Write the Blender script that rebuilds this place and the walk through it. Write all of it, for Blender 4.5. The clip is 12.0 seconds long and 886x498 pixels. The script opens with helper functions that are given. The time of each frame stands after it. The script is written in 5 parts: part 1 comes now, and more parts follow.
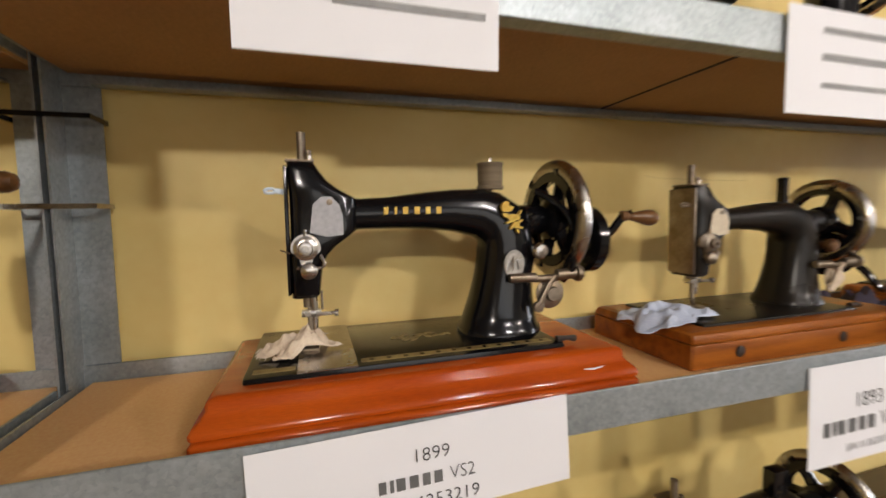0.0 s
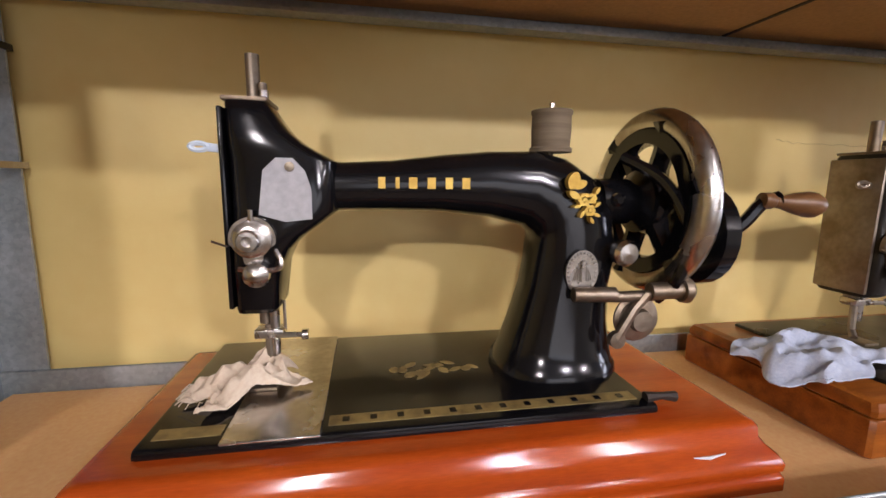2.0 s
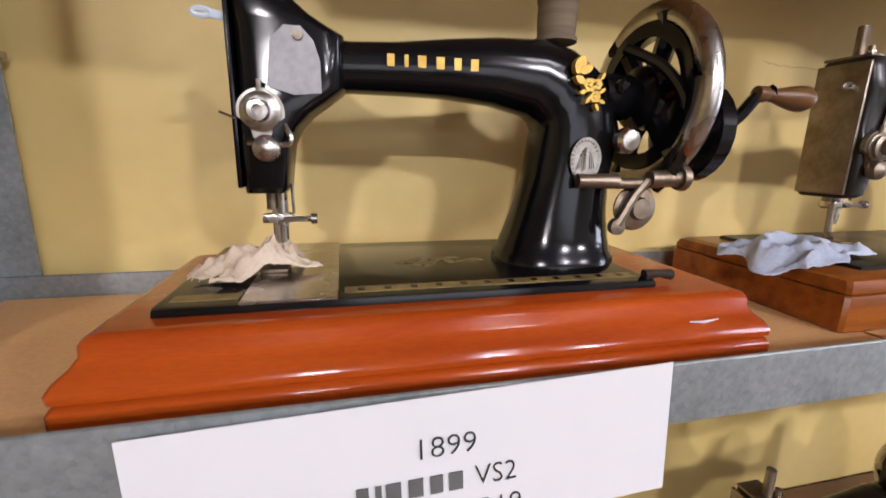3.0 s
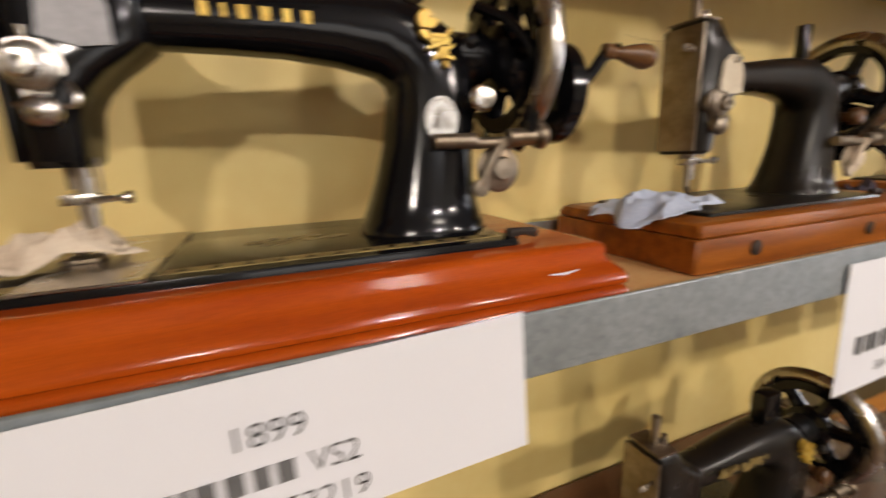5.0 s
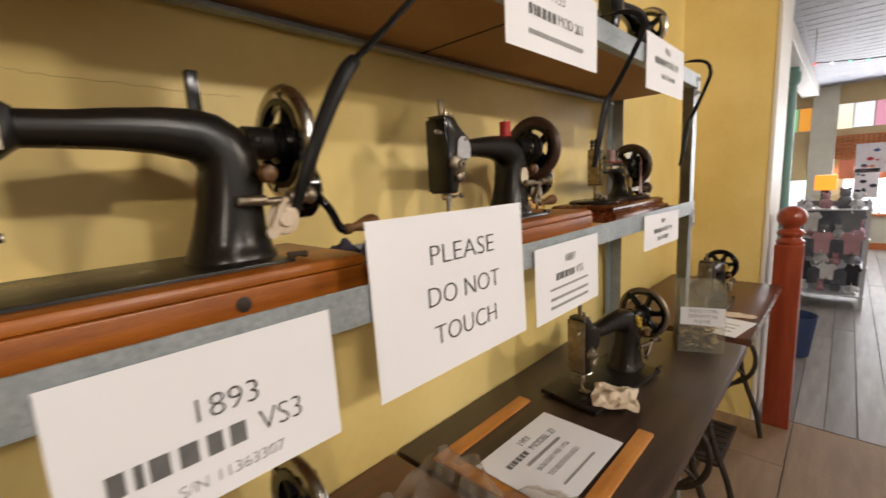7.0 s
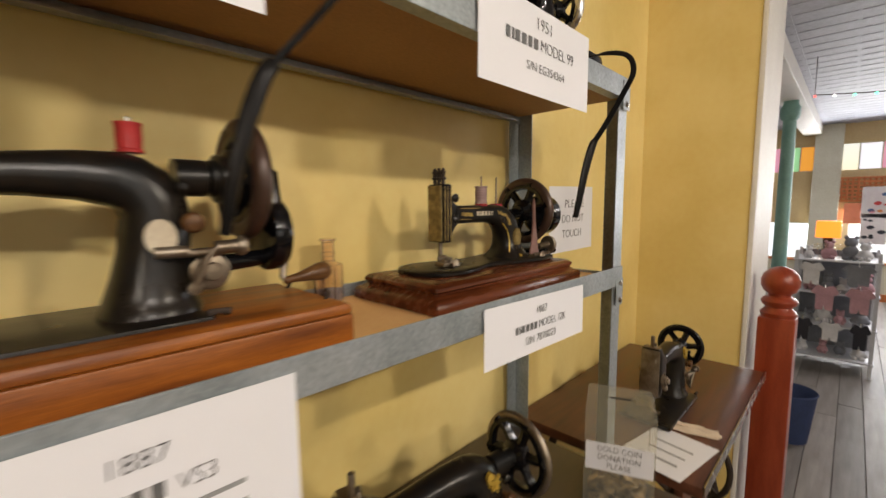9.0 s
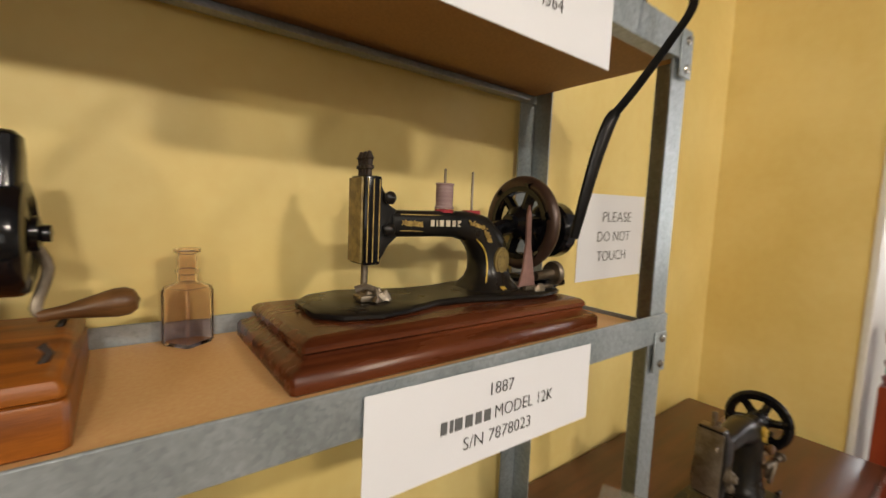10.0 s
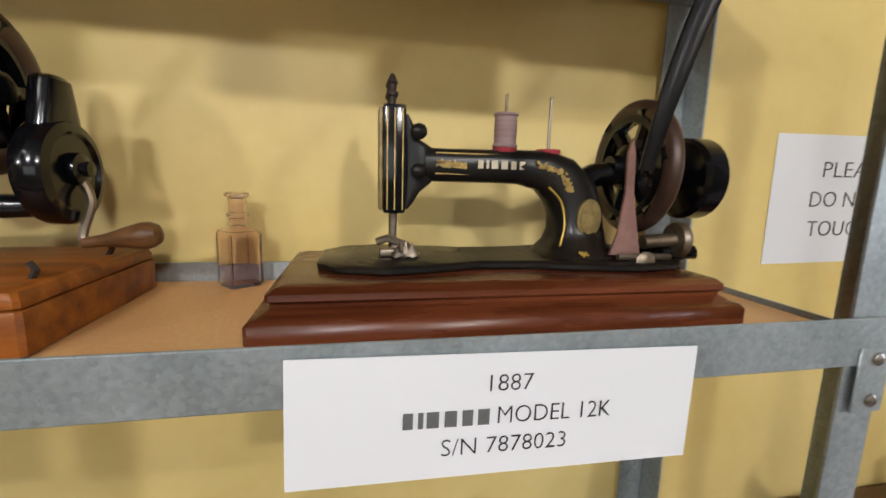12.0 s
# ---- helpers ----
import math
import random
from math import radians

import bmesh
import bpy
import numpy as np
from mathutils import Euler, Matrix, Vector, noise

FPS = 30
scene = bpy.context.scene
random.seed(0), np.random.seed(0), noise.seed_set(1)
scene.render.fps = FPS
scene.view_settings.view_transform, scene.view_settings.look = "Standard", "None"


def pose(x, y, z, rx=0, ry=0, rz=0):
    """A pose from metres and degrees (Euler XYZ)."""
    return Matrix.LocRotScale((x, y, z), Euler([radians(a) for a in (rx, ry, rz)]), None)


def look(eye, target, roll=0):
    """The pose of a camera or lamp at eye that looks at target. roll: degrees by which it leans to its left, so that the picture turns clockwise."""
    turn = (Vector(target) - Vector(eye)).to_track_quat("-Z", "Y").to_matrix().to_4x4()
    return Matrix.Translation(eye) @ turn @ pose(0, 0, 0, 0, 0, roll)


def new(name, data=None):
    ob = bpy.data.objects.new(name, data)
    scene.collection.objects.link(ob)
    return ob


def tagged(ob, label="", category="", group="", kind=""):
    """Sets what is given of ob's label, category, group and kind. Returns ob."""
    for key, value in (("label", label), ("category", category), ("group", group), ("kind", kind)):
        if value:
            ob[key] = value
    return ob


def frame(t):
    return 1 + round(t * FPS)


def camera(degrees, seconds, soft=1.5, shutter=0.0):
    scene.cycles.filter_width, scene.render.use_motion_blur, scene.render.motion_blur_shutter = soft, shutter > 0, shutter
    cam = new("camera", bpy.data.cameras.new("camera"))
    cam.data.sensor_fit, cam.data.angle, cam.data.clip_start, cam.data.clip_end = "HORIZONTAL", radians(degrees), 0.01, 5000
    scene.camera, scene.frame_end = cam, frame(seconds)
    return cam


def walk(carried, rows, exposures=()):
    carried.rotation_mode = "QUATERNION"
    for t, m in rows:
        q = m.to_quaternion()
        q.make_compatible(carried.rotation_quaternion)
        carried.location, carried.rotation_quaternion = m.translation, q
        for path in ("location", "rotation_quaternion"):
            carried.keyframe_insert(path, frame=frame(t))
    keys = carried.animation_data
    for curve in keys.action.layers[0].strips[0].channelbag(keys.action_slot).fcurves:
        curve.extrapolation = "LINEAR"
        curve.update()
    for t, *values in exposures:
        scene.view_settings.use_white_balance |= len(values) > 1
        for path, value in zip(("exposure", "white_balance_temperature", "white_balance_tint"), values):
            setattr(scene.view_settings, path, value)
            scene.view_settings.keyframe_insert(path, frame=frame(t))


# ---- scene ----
cam = camera(92.8, 12.0, shutter=0.5)
PATH = [
    (0, (0.045, 0.066, 1.4), (0.624, 1.975, 1.248), -1.0),
    (0.5, (0.082, 0.146, 1.392), (0.488, 2.089, 1.15), 0.2),
    (1, (0.109, 0.206, 1.392), (0.506, 2.148, 1.123), 1.0),
    (1.5, (0.102, 0.241, 1.409), (0.518, 2.174, 1.111), 1.0),
    (2, (0.114, 0.239, 1.409), (0.469, 2.183, 1.097), 0.7),
    (2.5, (0.095, 0.232, 1.368), (0.522, 2.149, 0.99), 1.3),
    (4.5, (0.084, 0.222, 1.32), (0.578, 2.096, 0.823), 0.0),
    (5, (0.149, 0.226, 1.312), (0.896, 2.029, 0.876), -1.8),
    (5.5, (0.267, 0.201, 1.317), (1.326, 1.846, 0.898), -3.1),
    (6, (0.428, 0.152, 1.326), (1.638, 1.7, 0.953), -2.9),
    (6.5, (0.546, 0.093, 1.328), (1.874, 1.55, 0.994), -2.3),
    (7, (0.625, 0.056, 1.325), (2.05, 1.423, 1.008), -2.9),
    (7.5, (0.715, 0.048, 1.33), (2.231, 1.32, 1.043), -2.8),
    (9.5, (1.471, 0.079, 1.361), (2.82, 1.544, 1.183), 1.5),
    (10, (1.596, 0.138, 1.357), (2.808, 1.719, 1.175), 2.4),
    (10.5, (1.696, 0.176, 1.35), (2.699, 1.894, 1.135), 1.4),
    (11, (1.751, 0.15, 1.355), (2.469, 2.001, 1.112), 1.2),
    (11.5, (1.776, 0.141, 1.343), (2.29, 2.054, 1.067), 1.6),
    (12, (1.788, 0.159, 1.325), (2.182, 2.093, 0.999), 1.6),
]
walk(cam, [(t, look(e, a, r)) for t, e, a, r in PATH],
     [(0, 0.0, 6600, 14), (1.0, 0.14, 6700, 20), (2.0, 0.34, 6050, 22), (2.6, 0.32, 5900, 21), (4.5, 0.10, 6300, 16), (5.5, 0.03, 7050, 15), (6.5, -0.07, 6900, 14), (7.0, -0.15, 6950, 14),
      (7.5, -0.23, 6950, 15), (9.5, -0.22, 7150, 12), (10.0, -0.16, 7050, 11), (11.0, -0.05, 6350, 11), (12.0, -0.03, 6100, 10)])

# ---- light ----
scene.view_settings.exposure = 0.0
world = bpy.data.worlds.new("world")
scene.world = world
world.use_nodes = True
wn = world.node_tree
sky = wn.nodes.new("ShaderNodeTexSky")
sky.sky_type = "NISHITA"
sky.sun_disc = False
sky.sun_elevation, sky.sun_rotation = radians(40), radians(90)
wn.links.new(sky.outputs[0], wn.nodes["Background"].inputs[0])
wn.nodes["Background"].inputs[1].default_value = 0.1


def area_lamp(name, eye, target, sx, sy, power, colour):
    d = bpy.data.lights.new(name, "AREA")
    d.shape, d.size, d.size_y, d.energy, d.color = "RECTANGLE", sx, sy, power, colour
    ob = new(name, d)
    ob.matrix_world = look(eye, target)
    return ob


WARM = (1.0, 0.94, 0.83)
area_lamp("lamp_a", (-0.75, -2.3, 2.36), (0.1, 0.6, 1.2), 0.20, 0.11, 34, WARM)
area_lamp("lamp_b", (1.15, -1.8, 2.36), (1.5, 0.6, 1.15), 0.20, 0.11, 25, (1.0, 0.97, 0.93))
area_lamp("lamp_c", (2.5, -1.9, 2.36), (2.25, 0.6, 1.15), 0.20, 0.11, 29, WARM)
# added overhead fill to brighten the front of the shelf boards
area_lamp("lamp_d", (0.9, -0.75, 2.36), (0.9, 0.2, 1.0), 0.3, 0.10, 2.5, WARM)
# added soft fill from behind, reaching the wall under the upper shelf
area_lamp("rear_window_daylight", (1.1, -3.66, 1.45), (1.1, 0.0, 1.35), 2.7, 1.1, 13, (1.0, 0.97, 0.93))
area_lamp("shop_daylight", (9.3, -0.9, 1.5), (5.0, -0.6, 0.6), 3.0, 1.4, 125, (0.86, 0.93, 1.0))
# added fill that lifts the shop's brightness, without a fitting
area_lamp("shop_lamp", (6.5, -1.2, 2.38), (6.5, -1.2, 0.0), 1.4, 0.4, 58, (0.95, 0.95, 1.0))

# ---- materials ----


def mat(name, base, dark=None, rough=0.5, metal=0.0, scale=8.0, fine=120.0, bump=0.05, stretch=(1, 1, 1),
        coat=0.0, contrast=(0.35, 0.65), per_object=0.0, spec=0.5, grain=0.25):
    """Two scales of noise between two tints, fine relief, uneven gloss."""
    m = bpy.data.materials.new(name)
    m.use_nodes = True
    nt = m.node_tree
    p = nt.nodes["Principled BSDF"]
    dark = dark or tuple(c * 0.8 for c in base)
    tc = nt.nodes.new("ShaderNodeTexCoord")
    mp = nt.nodes.new("ShaderNodeMapping")
    mp.inputs["Scale"].default_value = stretch
    nt.links.new(tc.outputs["Object"], mp.inputs[0])
    n1 = nt.nodes.new("ShaderNodeTexNoise")
    n1.inputs["Scale"].default_value, n1.inputs["Detail"].default_value = scale, 5
    n2 = nt.nodes.new("ShaderNodeTexNoise")
    n2.inputs["Scale"].default_value, n2.inputs["Detail"].default_value = fine, 3
    nt.links.new(mp.outputs[0], n1.inputs[0])
    nt.links.new(mp.outputs[0], n2.inputs[0])
    ramp = nt.nodes.new("ShaderNodeMapRange")
    ramp.inputs[1].default_value, ramp.inputs[2].default_value = contrast
    nt.links.new(n1.outputs[0], ramp.inputs[0])
    mix = nt.nodes.new("ShaderNodeMix")
    mix.data_type = "RGBA"
    mix.inputs[6].default_value, mix.inputs[7].default_value = (*dark, 1), (*base, 1)
    nt.links.new(ramp.outputs[0], mix.inputs[0])
    fm = nt.nodes.new("ShaderNodeMix")
    fm.data_type, fm.blend_type = "RGBA", "OVERLAY"
    fm.inputs[0].default_value = grain
    nt.links.new(mix.outputs[2], fm.inputs[6])
    nt.links.new(n2.outputs[0], fm.inputs[7])
    out = fm.outputs[2]
    if per_object:
        oi = nt.nodes.new("ShaderNodeObjectInfo")
        mr = nt.nodes.new("ShaderNodeMapRange")
        mr.inputs[3].default_value, mr.inputs[4].default_value = 1 - per_object, 1 + per_object
        nt.links.new(oi.outputs["Random"], mr.inputs[0])
        hs = nt.nodes.new("ShaderNodeHueSaturation")
        nt.links.new(mr.outputs[0], hs.inputs["Value"])
        nt.links.new(out, hs.inputs["Color"])
        out = hs.outputs[0]
    nt.links.new(out, p.inputs["Base Color"])
    rr = nt.nodes.new("ShaderNodeMapRange")
    rr.inputs[3].default_value, rr.inputs[4].default_value = max(rough - 0.08, 0.02), min(rough + 0.1, 1)
    nt.links.new(n1.outputs[0], rr.inputs[0])
    nt.links.new(rr.outputs[0], p.inputs["Roughness"])
    p.inputs["Metallic"].default_value = metal
    p.inputs["Coat Weight"].default_value = coat
    p.inputs["Specular IOR Level"].default_value = spec
    p.inputs["Coat Roughness"].default_value = 0.12
    if bump:
        b = nt.nodes.new("ShaderNodeBump")
        b.inputs["Strength"].default_value, b.inputs["Distance"].default_value = bump, 0.002
        nt.links.new(n2.outputs[0], b.inputs["Height"])
        nt.links.new(b.outputs[0], p.inputs["Normal"])
    return m


def galvanised(name, base, dark):
    """Zinc spangle: flat crystals of slightly different grey, with streaks."""
    m = mat(name, base, dark, 0.42, 0.55, 14, 160, 0.03, (1, 1, 1), 0, (0.3, 0.7))
    nt = m.node_tree
    p = nt.nodes["Principled BSDF"]
    v = nt.nodes.new("ShaderNodeTexVoronoi")
    v.inputs["Scale"].default_value = 240
    tc = nt.nodes.new("ShaderNodeTexCoord")
    nt.links.new(tc.outputs["Object"], v.inputs[0])
    mix = nt.nodes.new("ShaderNodeMix")
    mix.data_type, mix.blend_type = "RGBA", "SOFT_LIGHT"
    mix.inputs[0].default_value = 0.2
    link = p.inputs["Base Color"].links[0].from_socket
    nt.links.new(link, mix.inputs[6])
    bw = nt.nodes.new("ShaderNodeRGBToBW")
    nt.links.new(v.outputs["Color"], bw.inputs[0])
    nt.links.new(bw.outputs[0], mix.inputs[7])
    nt.links.new(mix.outputs[2], p.inputs["Base Color"])
    return m


def clear(name, colour, rough, ior=1.45, weight=1.0):
    m = bpy.data.materials.new(name)
    m.use_nodes = True
    p = m.node_tree.nodes["Principled BSDF"]
    p.inputs["Base Color"].default_value = (*colour, 1)
    p.inputs["Roughness"].default_value = rough
    p.inputs["IOR"].default_value = ior
    p.inputs["Transmission Weight"].default_value = weight
    return m


def film(name, colour, opacity, rough):
    """Thin clear plastic: mostly see-through, with a glossy skin."""
    m = bpy.data.materials.new(name)
    m.use_nodes = True
    nt = m.node_tree
    p = nt.nodes["Principled BSDF"]
    p.inputs["Base Color"].default_value = (*colour, 1)
    p.inputs["Roughness"].default_value = rough
    t = nt.nodes.new("ShaderNodeBsdfTransparent")
    t.inputs[0].default_value = (*(0.82 + 0.18 * c for c in colour), 1)
    mix = nt.nodes.new("ShaderNodeMixShader")
    lw = nt.nodes.new("ShaderNodeMath")
    lw.operation = "ADD"
    lw.inputs[0].default_value, lw.inputs[1].default_value = opacity, 0.0
    nt.links.new(lw.outputs[0], mix.inputs[0])
    nt.links.new(t.outputs[0], mix.inputs[1])
    nt.links.new(p.outputs[0], mix.inputs[2])
    nt.links.new(mix.outputs[0], nt.nodes["Material Output"].inputs[0])
    return m


def glow(name, colour, strength):
    m = bpy.data.materials.new(name)
    m.use_nodes = True
    p = m.node_tree.nodes["Principled BSDF"]
    p.inputs["Base Color"].default_value = (*colour, 1)
    p.inputs["Emission Color"].default_value = (*colour, 1)
    p.inputs["Emission Strength"].default_value = strength
    return m


M_WALL = mat("yellow_wall_paint", (0.86, 0.68, 0.285), (0.76, 0.57, 0.20), 0.5, 0, 2.6, 40, 0.22, grain=0.09)
M_WALLCRACK = mat("crack_shadow", (0.58, 0.42, 0.16), (0.50, 0.35, 0.13), 0.8, 0, 10, 100, 0)
M_WHITEWALL = mat("white_wall_paint", (0.80, 0.78, 0.74), (0.72, 0.70, 0.66), 0.5, 0, 3, 60, 0.08)
M_PARTICLE = mat("particle_board", (0.80, 0.48, 0.215), (0.74, 0.42, 0.17), 0.5, 0, 5, 260, 0.06, contrast=(0.3, 0.7))
# a darker brown than M_PARTICLE, for the undersides of the shelf boards
M_UNDER = mat("dark_board_underside", (0.42, 0.24, 0.10), (0.36, 0.19, 0.075), 0.7, 0, 4, 220, 0.08)
M_BACKWALL = mat("tan_wall_paint", (0.66, 0.58, 0.44), (0.58, 0.50, 0.37), 0.6, 0, 3, 50, 0.05)
M_ZINC = galvanised("galvanised_steel", (0.42, 0.46, 0.48), (0.30, 0.34, 0.35))
M_BLACK = mat("black_japan_enamel", (0.006, 0.006, 0.007), (0.003, 0.003, 0.004), 0.13, 0, 12, 200, 0.012, spec=0.42)
M_WORN = mat("worn_black_enamel", (0.008, 0.008, 0.008), (0.018, 0.013, 0.009), 0.28, 0, 18, 160, 0.03, spec=0.32)
M_STEEL = mat("nickel_steel", (0.62, 0.60, 0.57), (0.42, 0.38, 0.34), 0.25, 1, 25, 200, 0.03)
M_DULL = mat("tarnished_steel", (0.34, 0.29, 0.23), (0.20, 0.15, 0.10), 0.42, 0.9, 30, 220, 0.10)
M_ORANGE = mat("orange_varnished_wood", (0.50, 0.084, 0.0065), (0.37, 0.052, 0.005), 0.15, 0, 6, 120, 0.02, (1, 9, 9), 0.0, spec=0.45)
M_WALNUT = mat("honey_varnished_wood", (0.40, 0.122, 0.015), (0.19, 0.050, 0.007), 0.3, 0, 5, 80, 0.05, (1, 10, 10), 0.0, spec=0.34)
M_OLDWOOD = mat("dark_worn_wood", (0.36, 0.11, 0.015), (0.15, 0.040, 0.007), 0.36, 0, 7, 80, 0.10, (1, 8, 8), 0.0, spec=0.34)
M_MAHOG = mat("mahogany_wood", (0.16, 0.042, 0.014), (0.07, 0.017, 0.006), 0.26, 0, 6, 90, 0.04, (1, 10, 10), 0.0, spec=0.36)
M_HANDLE = mat("turned_wood", (0.17, 0.080, 0.028), (0.08, 0.034, 0.012), 0.32, 0, 12, 90, 0.04, (1, 8, 8), 0.0, spec=0.35)
M_DARKRIM = mat("dark_worn_rim", (0.085, 0.045, 0.03), (0.045, 0.025, 0.018), 0.34, 0.2, 12, 120, 0.05)
M_LEVER = mat("black_lever_paint", (0.006, 0.006, 0.006), (0.012, 0.010, 0.009), 0.3, 0, 20, 150, 0.03, spec=0.09)
M_PINKSTEEL = mat("pinkish_worn_steel", (0.36, 0.20, 0.17), (0.24, 0.13, 0.11), 0.4, 0.4, 20, 150, 0.04)
M_GOLD = mat("gold_transfer", (0.72, 0.50, 0.10), (0.55, 0.34, 0.05), 0.4, 0.3, 60, 300, 0.03)
M_DIMGOLD = mat("old_gilt", (0.58, 0.40, 0.12), (0.30, 0.20, 0.06), 0.42, 0.3, 80, 300, 0.03)
M_FADED = mat("faded_gold_transfer", (0.36, 0.26, 0.09), (0.16, 0.11, 0.04), 0.45, 0.2, 70, 300, 0.03)
M_PAPER = mat("white_paper", (0.83, 0.83, 0.86), (0.79, 0.79, 0.82), 0.55, 0, 3, 300, 0.01, grain=0.02)
M_INK = mat("black_ink", (0.03, 0.03, 0.03), (0.02, 0.02, 0.02), 0.6, 0, 10, 100, 0)
M_MIDINK = mat("worn_ink", (0.14, 0.14, 0.14), (0.11, 0.11, 0.11), 0.6, 0, 10, 100, 0)
M_GREYINK = mat("faint_ink", (0.30, 0.30, 0.30), (0.25, 0.25, 0.25), 0.6, 0, 10, 100, 0)
M_TAG = mat("grey_card_tag", (0.46, 0.46, 0.47), (0.40, 0.40, 0.42), 0.7, 0, 20, 200, 0.03)
M_CREAMTAG = mat("cream_card_tag", (0.66, 0.58, 0.44), (0.58, 0.49, 0.36), 0.7, 0, 20, 200, 0.03)
M_ENAMELEYE = mat("pale_blue_enamel", (0.66, 0.76, 0.86), (0.58, 0.68, 0.78), 0.3, 0, 20, 200, 0.02)
M_THREAD = mat("brown_thread", (0.20, 0.155, 0.10), (0.14, 0.105, 0.065), 0.8, 0, 6, 60, 0.3, (1, 1, 40))
M_PINKTHREAD = mat("mauve_thread", (0.36, 0.25, 0.24), (0.28, 0.18, 0.18), 0.8, 0, 6, 60, 0.3, (1, 1, 40))
M_RED = mat("red_plastic", (0.50, 0.03, 0.03), (0.40, 0.02, 0.02), 0.45, 0, 10, 100, 0.02)
M_REDFELT = mat("red_felt", (0.42, 0.05, 0.06), (0.32, 0.03, 0.04), 0.9, 0, 30, 300, 0.2)
M_CREAM = mat("cream_cloth", (0.72, 0.60, 0.46), (0.62, 0.49, 0.36), 0.85, 0, 25, 400, 0.25)
M_BLUECLOTH = mat("pale_blue_cotton", (0.56, 0.62, 0.76), (0.47, 0.53, 0.68), 0.85, 0, 25, 400, 0.25)
M_PURPLE = mat("dark_plum_cloth", (0.055, 0.042, 0.065), (0.035, 0.026, 0.042), 0.9, 0, 20, 300, 0.3)
M_TABLE = mat("dark_stained_table", (0.055, 0.032, 0.020), (0.028, 0.016, 0.011), 0.38, 0, 5, 70, 0.06, (1, 9, 9), 0.2)
M_TABLE2 = mat("brown_table_wood", (0.13, 0.045, 0.022), (0.075, 0.025, 0.013), 0.4, 0, 5, 70, 0.06, (1, 9, 9), 0.2)
M_STRIP = mat("bare_orange_timber", (0.60, 0.26, 0.06), (0.46, 0.17, 0.035), 0.5, 0, 6, 80, 0.06, (1, 8, 8))
M_IRON = mat("rusty_cast_iron", (0.055, 0.038, 0.028), (0.028, 0.020, 0.016), 0.6, 0.4, 25, 150, 0.15)
M_NEWEL = mat("red_brown_paint", (0.33, 0.056, 0.022), (0.25, 0.036, 0.014), 0.32, 0, 6, 90, 0.04, (6, 6, 1), 0.3)
M_GREEN = mat("green_column_paint", (0.17, 0.33, 0.28), (0.13, 0.27, 0.23), 0.45, 0, 6, 90, 0.04)
M_PLY = mat("worn_plywood_floor", (0.30, 0.20, 0.12), (0.22, 0.14, 0.08), 0.6, 0, 3, 60, 0.06, (1, 6, 1))
M_BOARD = mat("grey_floorboard", (0.26, 0.235, 0.215), (0.17, 0.15, 0.135), 0.42, 0, 3, 60, 0.08, (1, 8, 1), per_object=0.25)
M_CEIL = mat("pressed_metal_ceiling", (0.46, 0.47, 0.55), (0.38, 0.39, 0.47), 0.5, 0, 3, 40, 0.05)
M_GLASS = film("clear_acrylic", (0.80, 0.78, 0.66), 0.08, 0.06)
M_FILM = film("clear_plastic_film", (0.62, 0.54, 0.44), 0.11, 0.04)
M_BOTTLE = clear("pink_tinted_glass", (0.96, 0.86, 0.845), 0.04, 1.28)
M_COIN = mat("old_coins", (0.42, 0.30, 0.15), (0.22, 0.16, 0.10), 0.45, 0.4, 60, 200, 0.2, per_object=0.4)

# ---- shape helpers ----


def finish(bm, name, material, smooth=True):
    bmesh.ops.recalc_face_normals(bm, faces=bm.faces)
    me = bpy.data.meshes.new(name)
    bm.to_mesh(me)
    bm.free()
    if material:
        me.materials.append(material)
    if smooth:
        me.polygons.foreach_set("use_smooth", [True] * len(me.polygons))
        me.set_sharp_from_angle(angle=radians(38))
    return me


def part(name, bm, material, parent, label="", smooth=True):
    ob = new(name, finish(bm, name, material, smooth))
    ob.parent = parent
    if label:
        ob["label"] = label
    return ob


def thing(name, m, label, category, group="", kind=""):
    ob = new(name)
    ob.empty_display_size = 0.05
    ob.matrix_world = m
    return tagged(ob, label, category, group, kind)


def solid(name, bm, material, label="", category="", kind="", smooth=True, m=None):
    ob = new(name, finish(bm, name, material, smooth))
    if m is not None:
        ob.matrix_world = m
    return tagged(ob, label, category, "", kind)


def B():
    return bmesh.new()


def box(bm, x0, x1, y0, y1, z0, z1, bevel=0.0, seg=2):
    c = ((x0 + x1) / 2, (y0 + y1) / 2, (z0 + z1) / 2)
    r = bmesh.ops.create_cube(bm, size=1, matrix=Matrix.LocRotScale(c, None, (x1 - x0, y1 - y0, z1 - z0)))
    if bevel:
        edges = {e for v in r["verts"] for e in v.link_edges}
        bmesh.ops.bevel(bm, geom=list(edges), offset=bevel, segments=seg, profile=0.6, affect="EDGES")
    return bm


def loft(bm, rings, cap=True):
    vs = [[bm.verts.new(p) for p in ring] for ring in rings]
    n = len(vs[0])
    for a, b in zip(vs, vs[1:]):
        for i in range(n):
            bm.faces.new((a[i], a[(i + 1) % n], b[(i + 1) % n], b[i]))
    if cap:
        bm.faces.new(vs[0])
        bm.faces.new(vs[-1])
    return bm


def oval(n, a, b, power=2.0):
    out = []
    for i in range(n):
        t = 2 * math.pi * i / n
        c, s = math.cos(t), math.sin(t)
        out.append((a * math.copysign(abs(c) ** (2 / power), c), b * math.copysign(abs(s) ** (2 / power), s)))
    return out


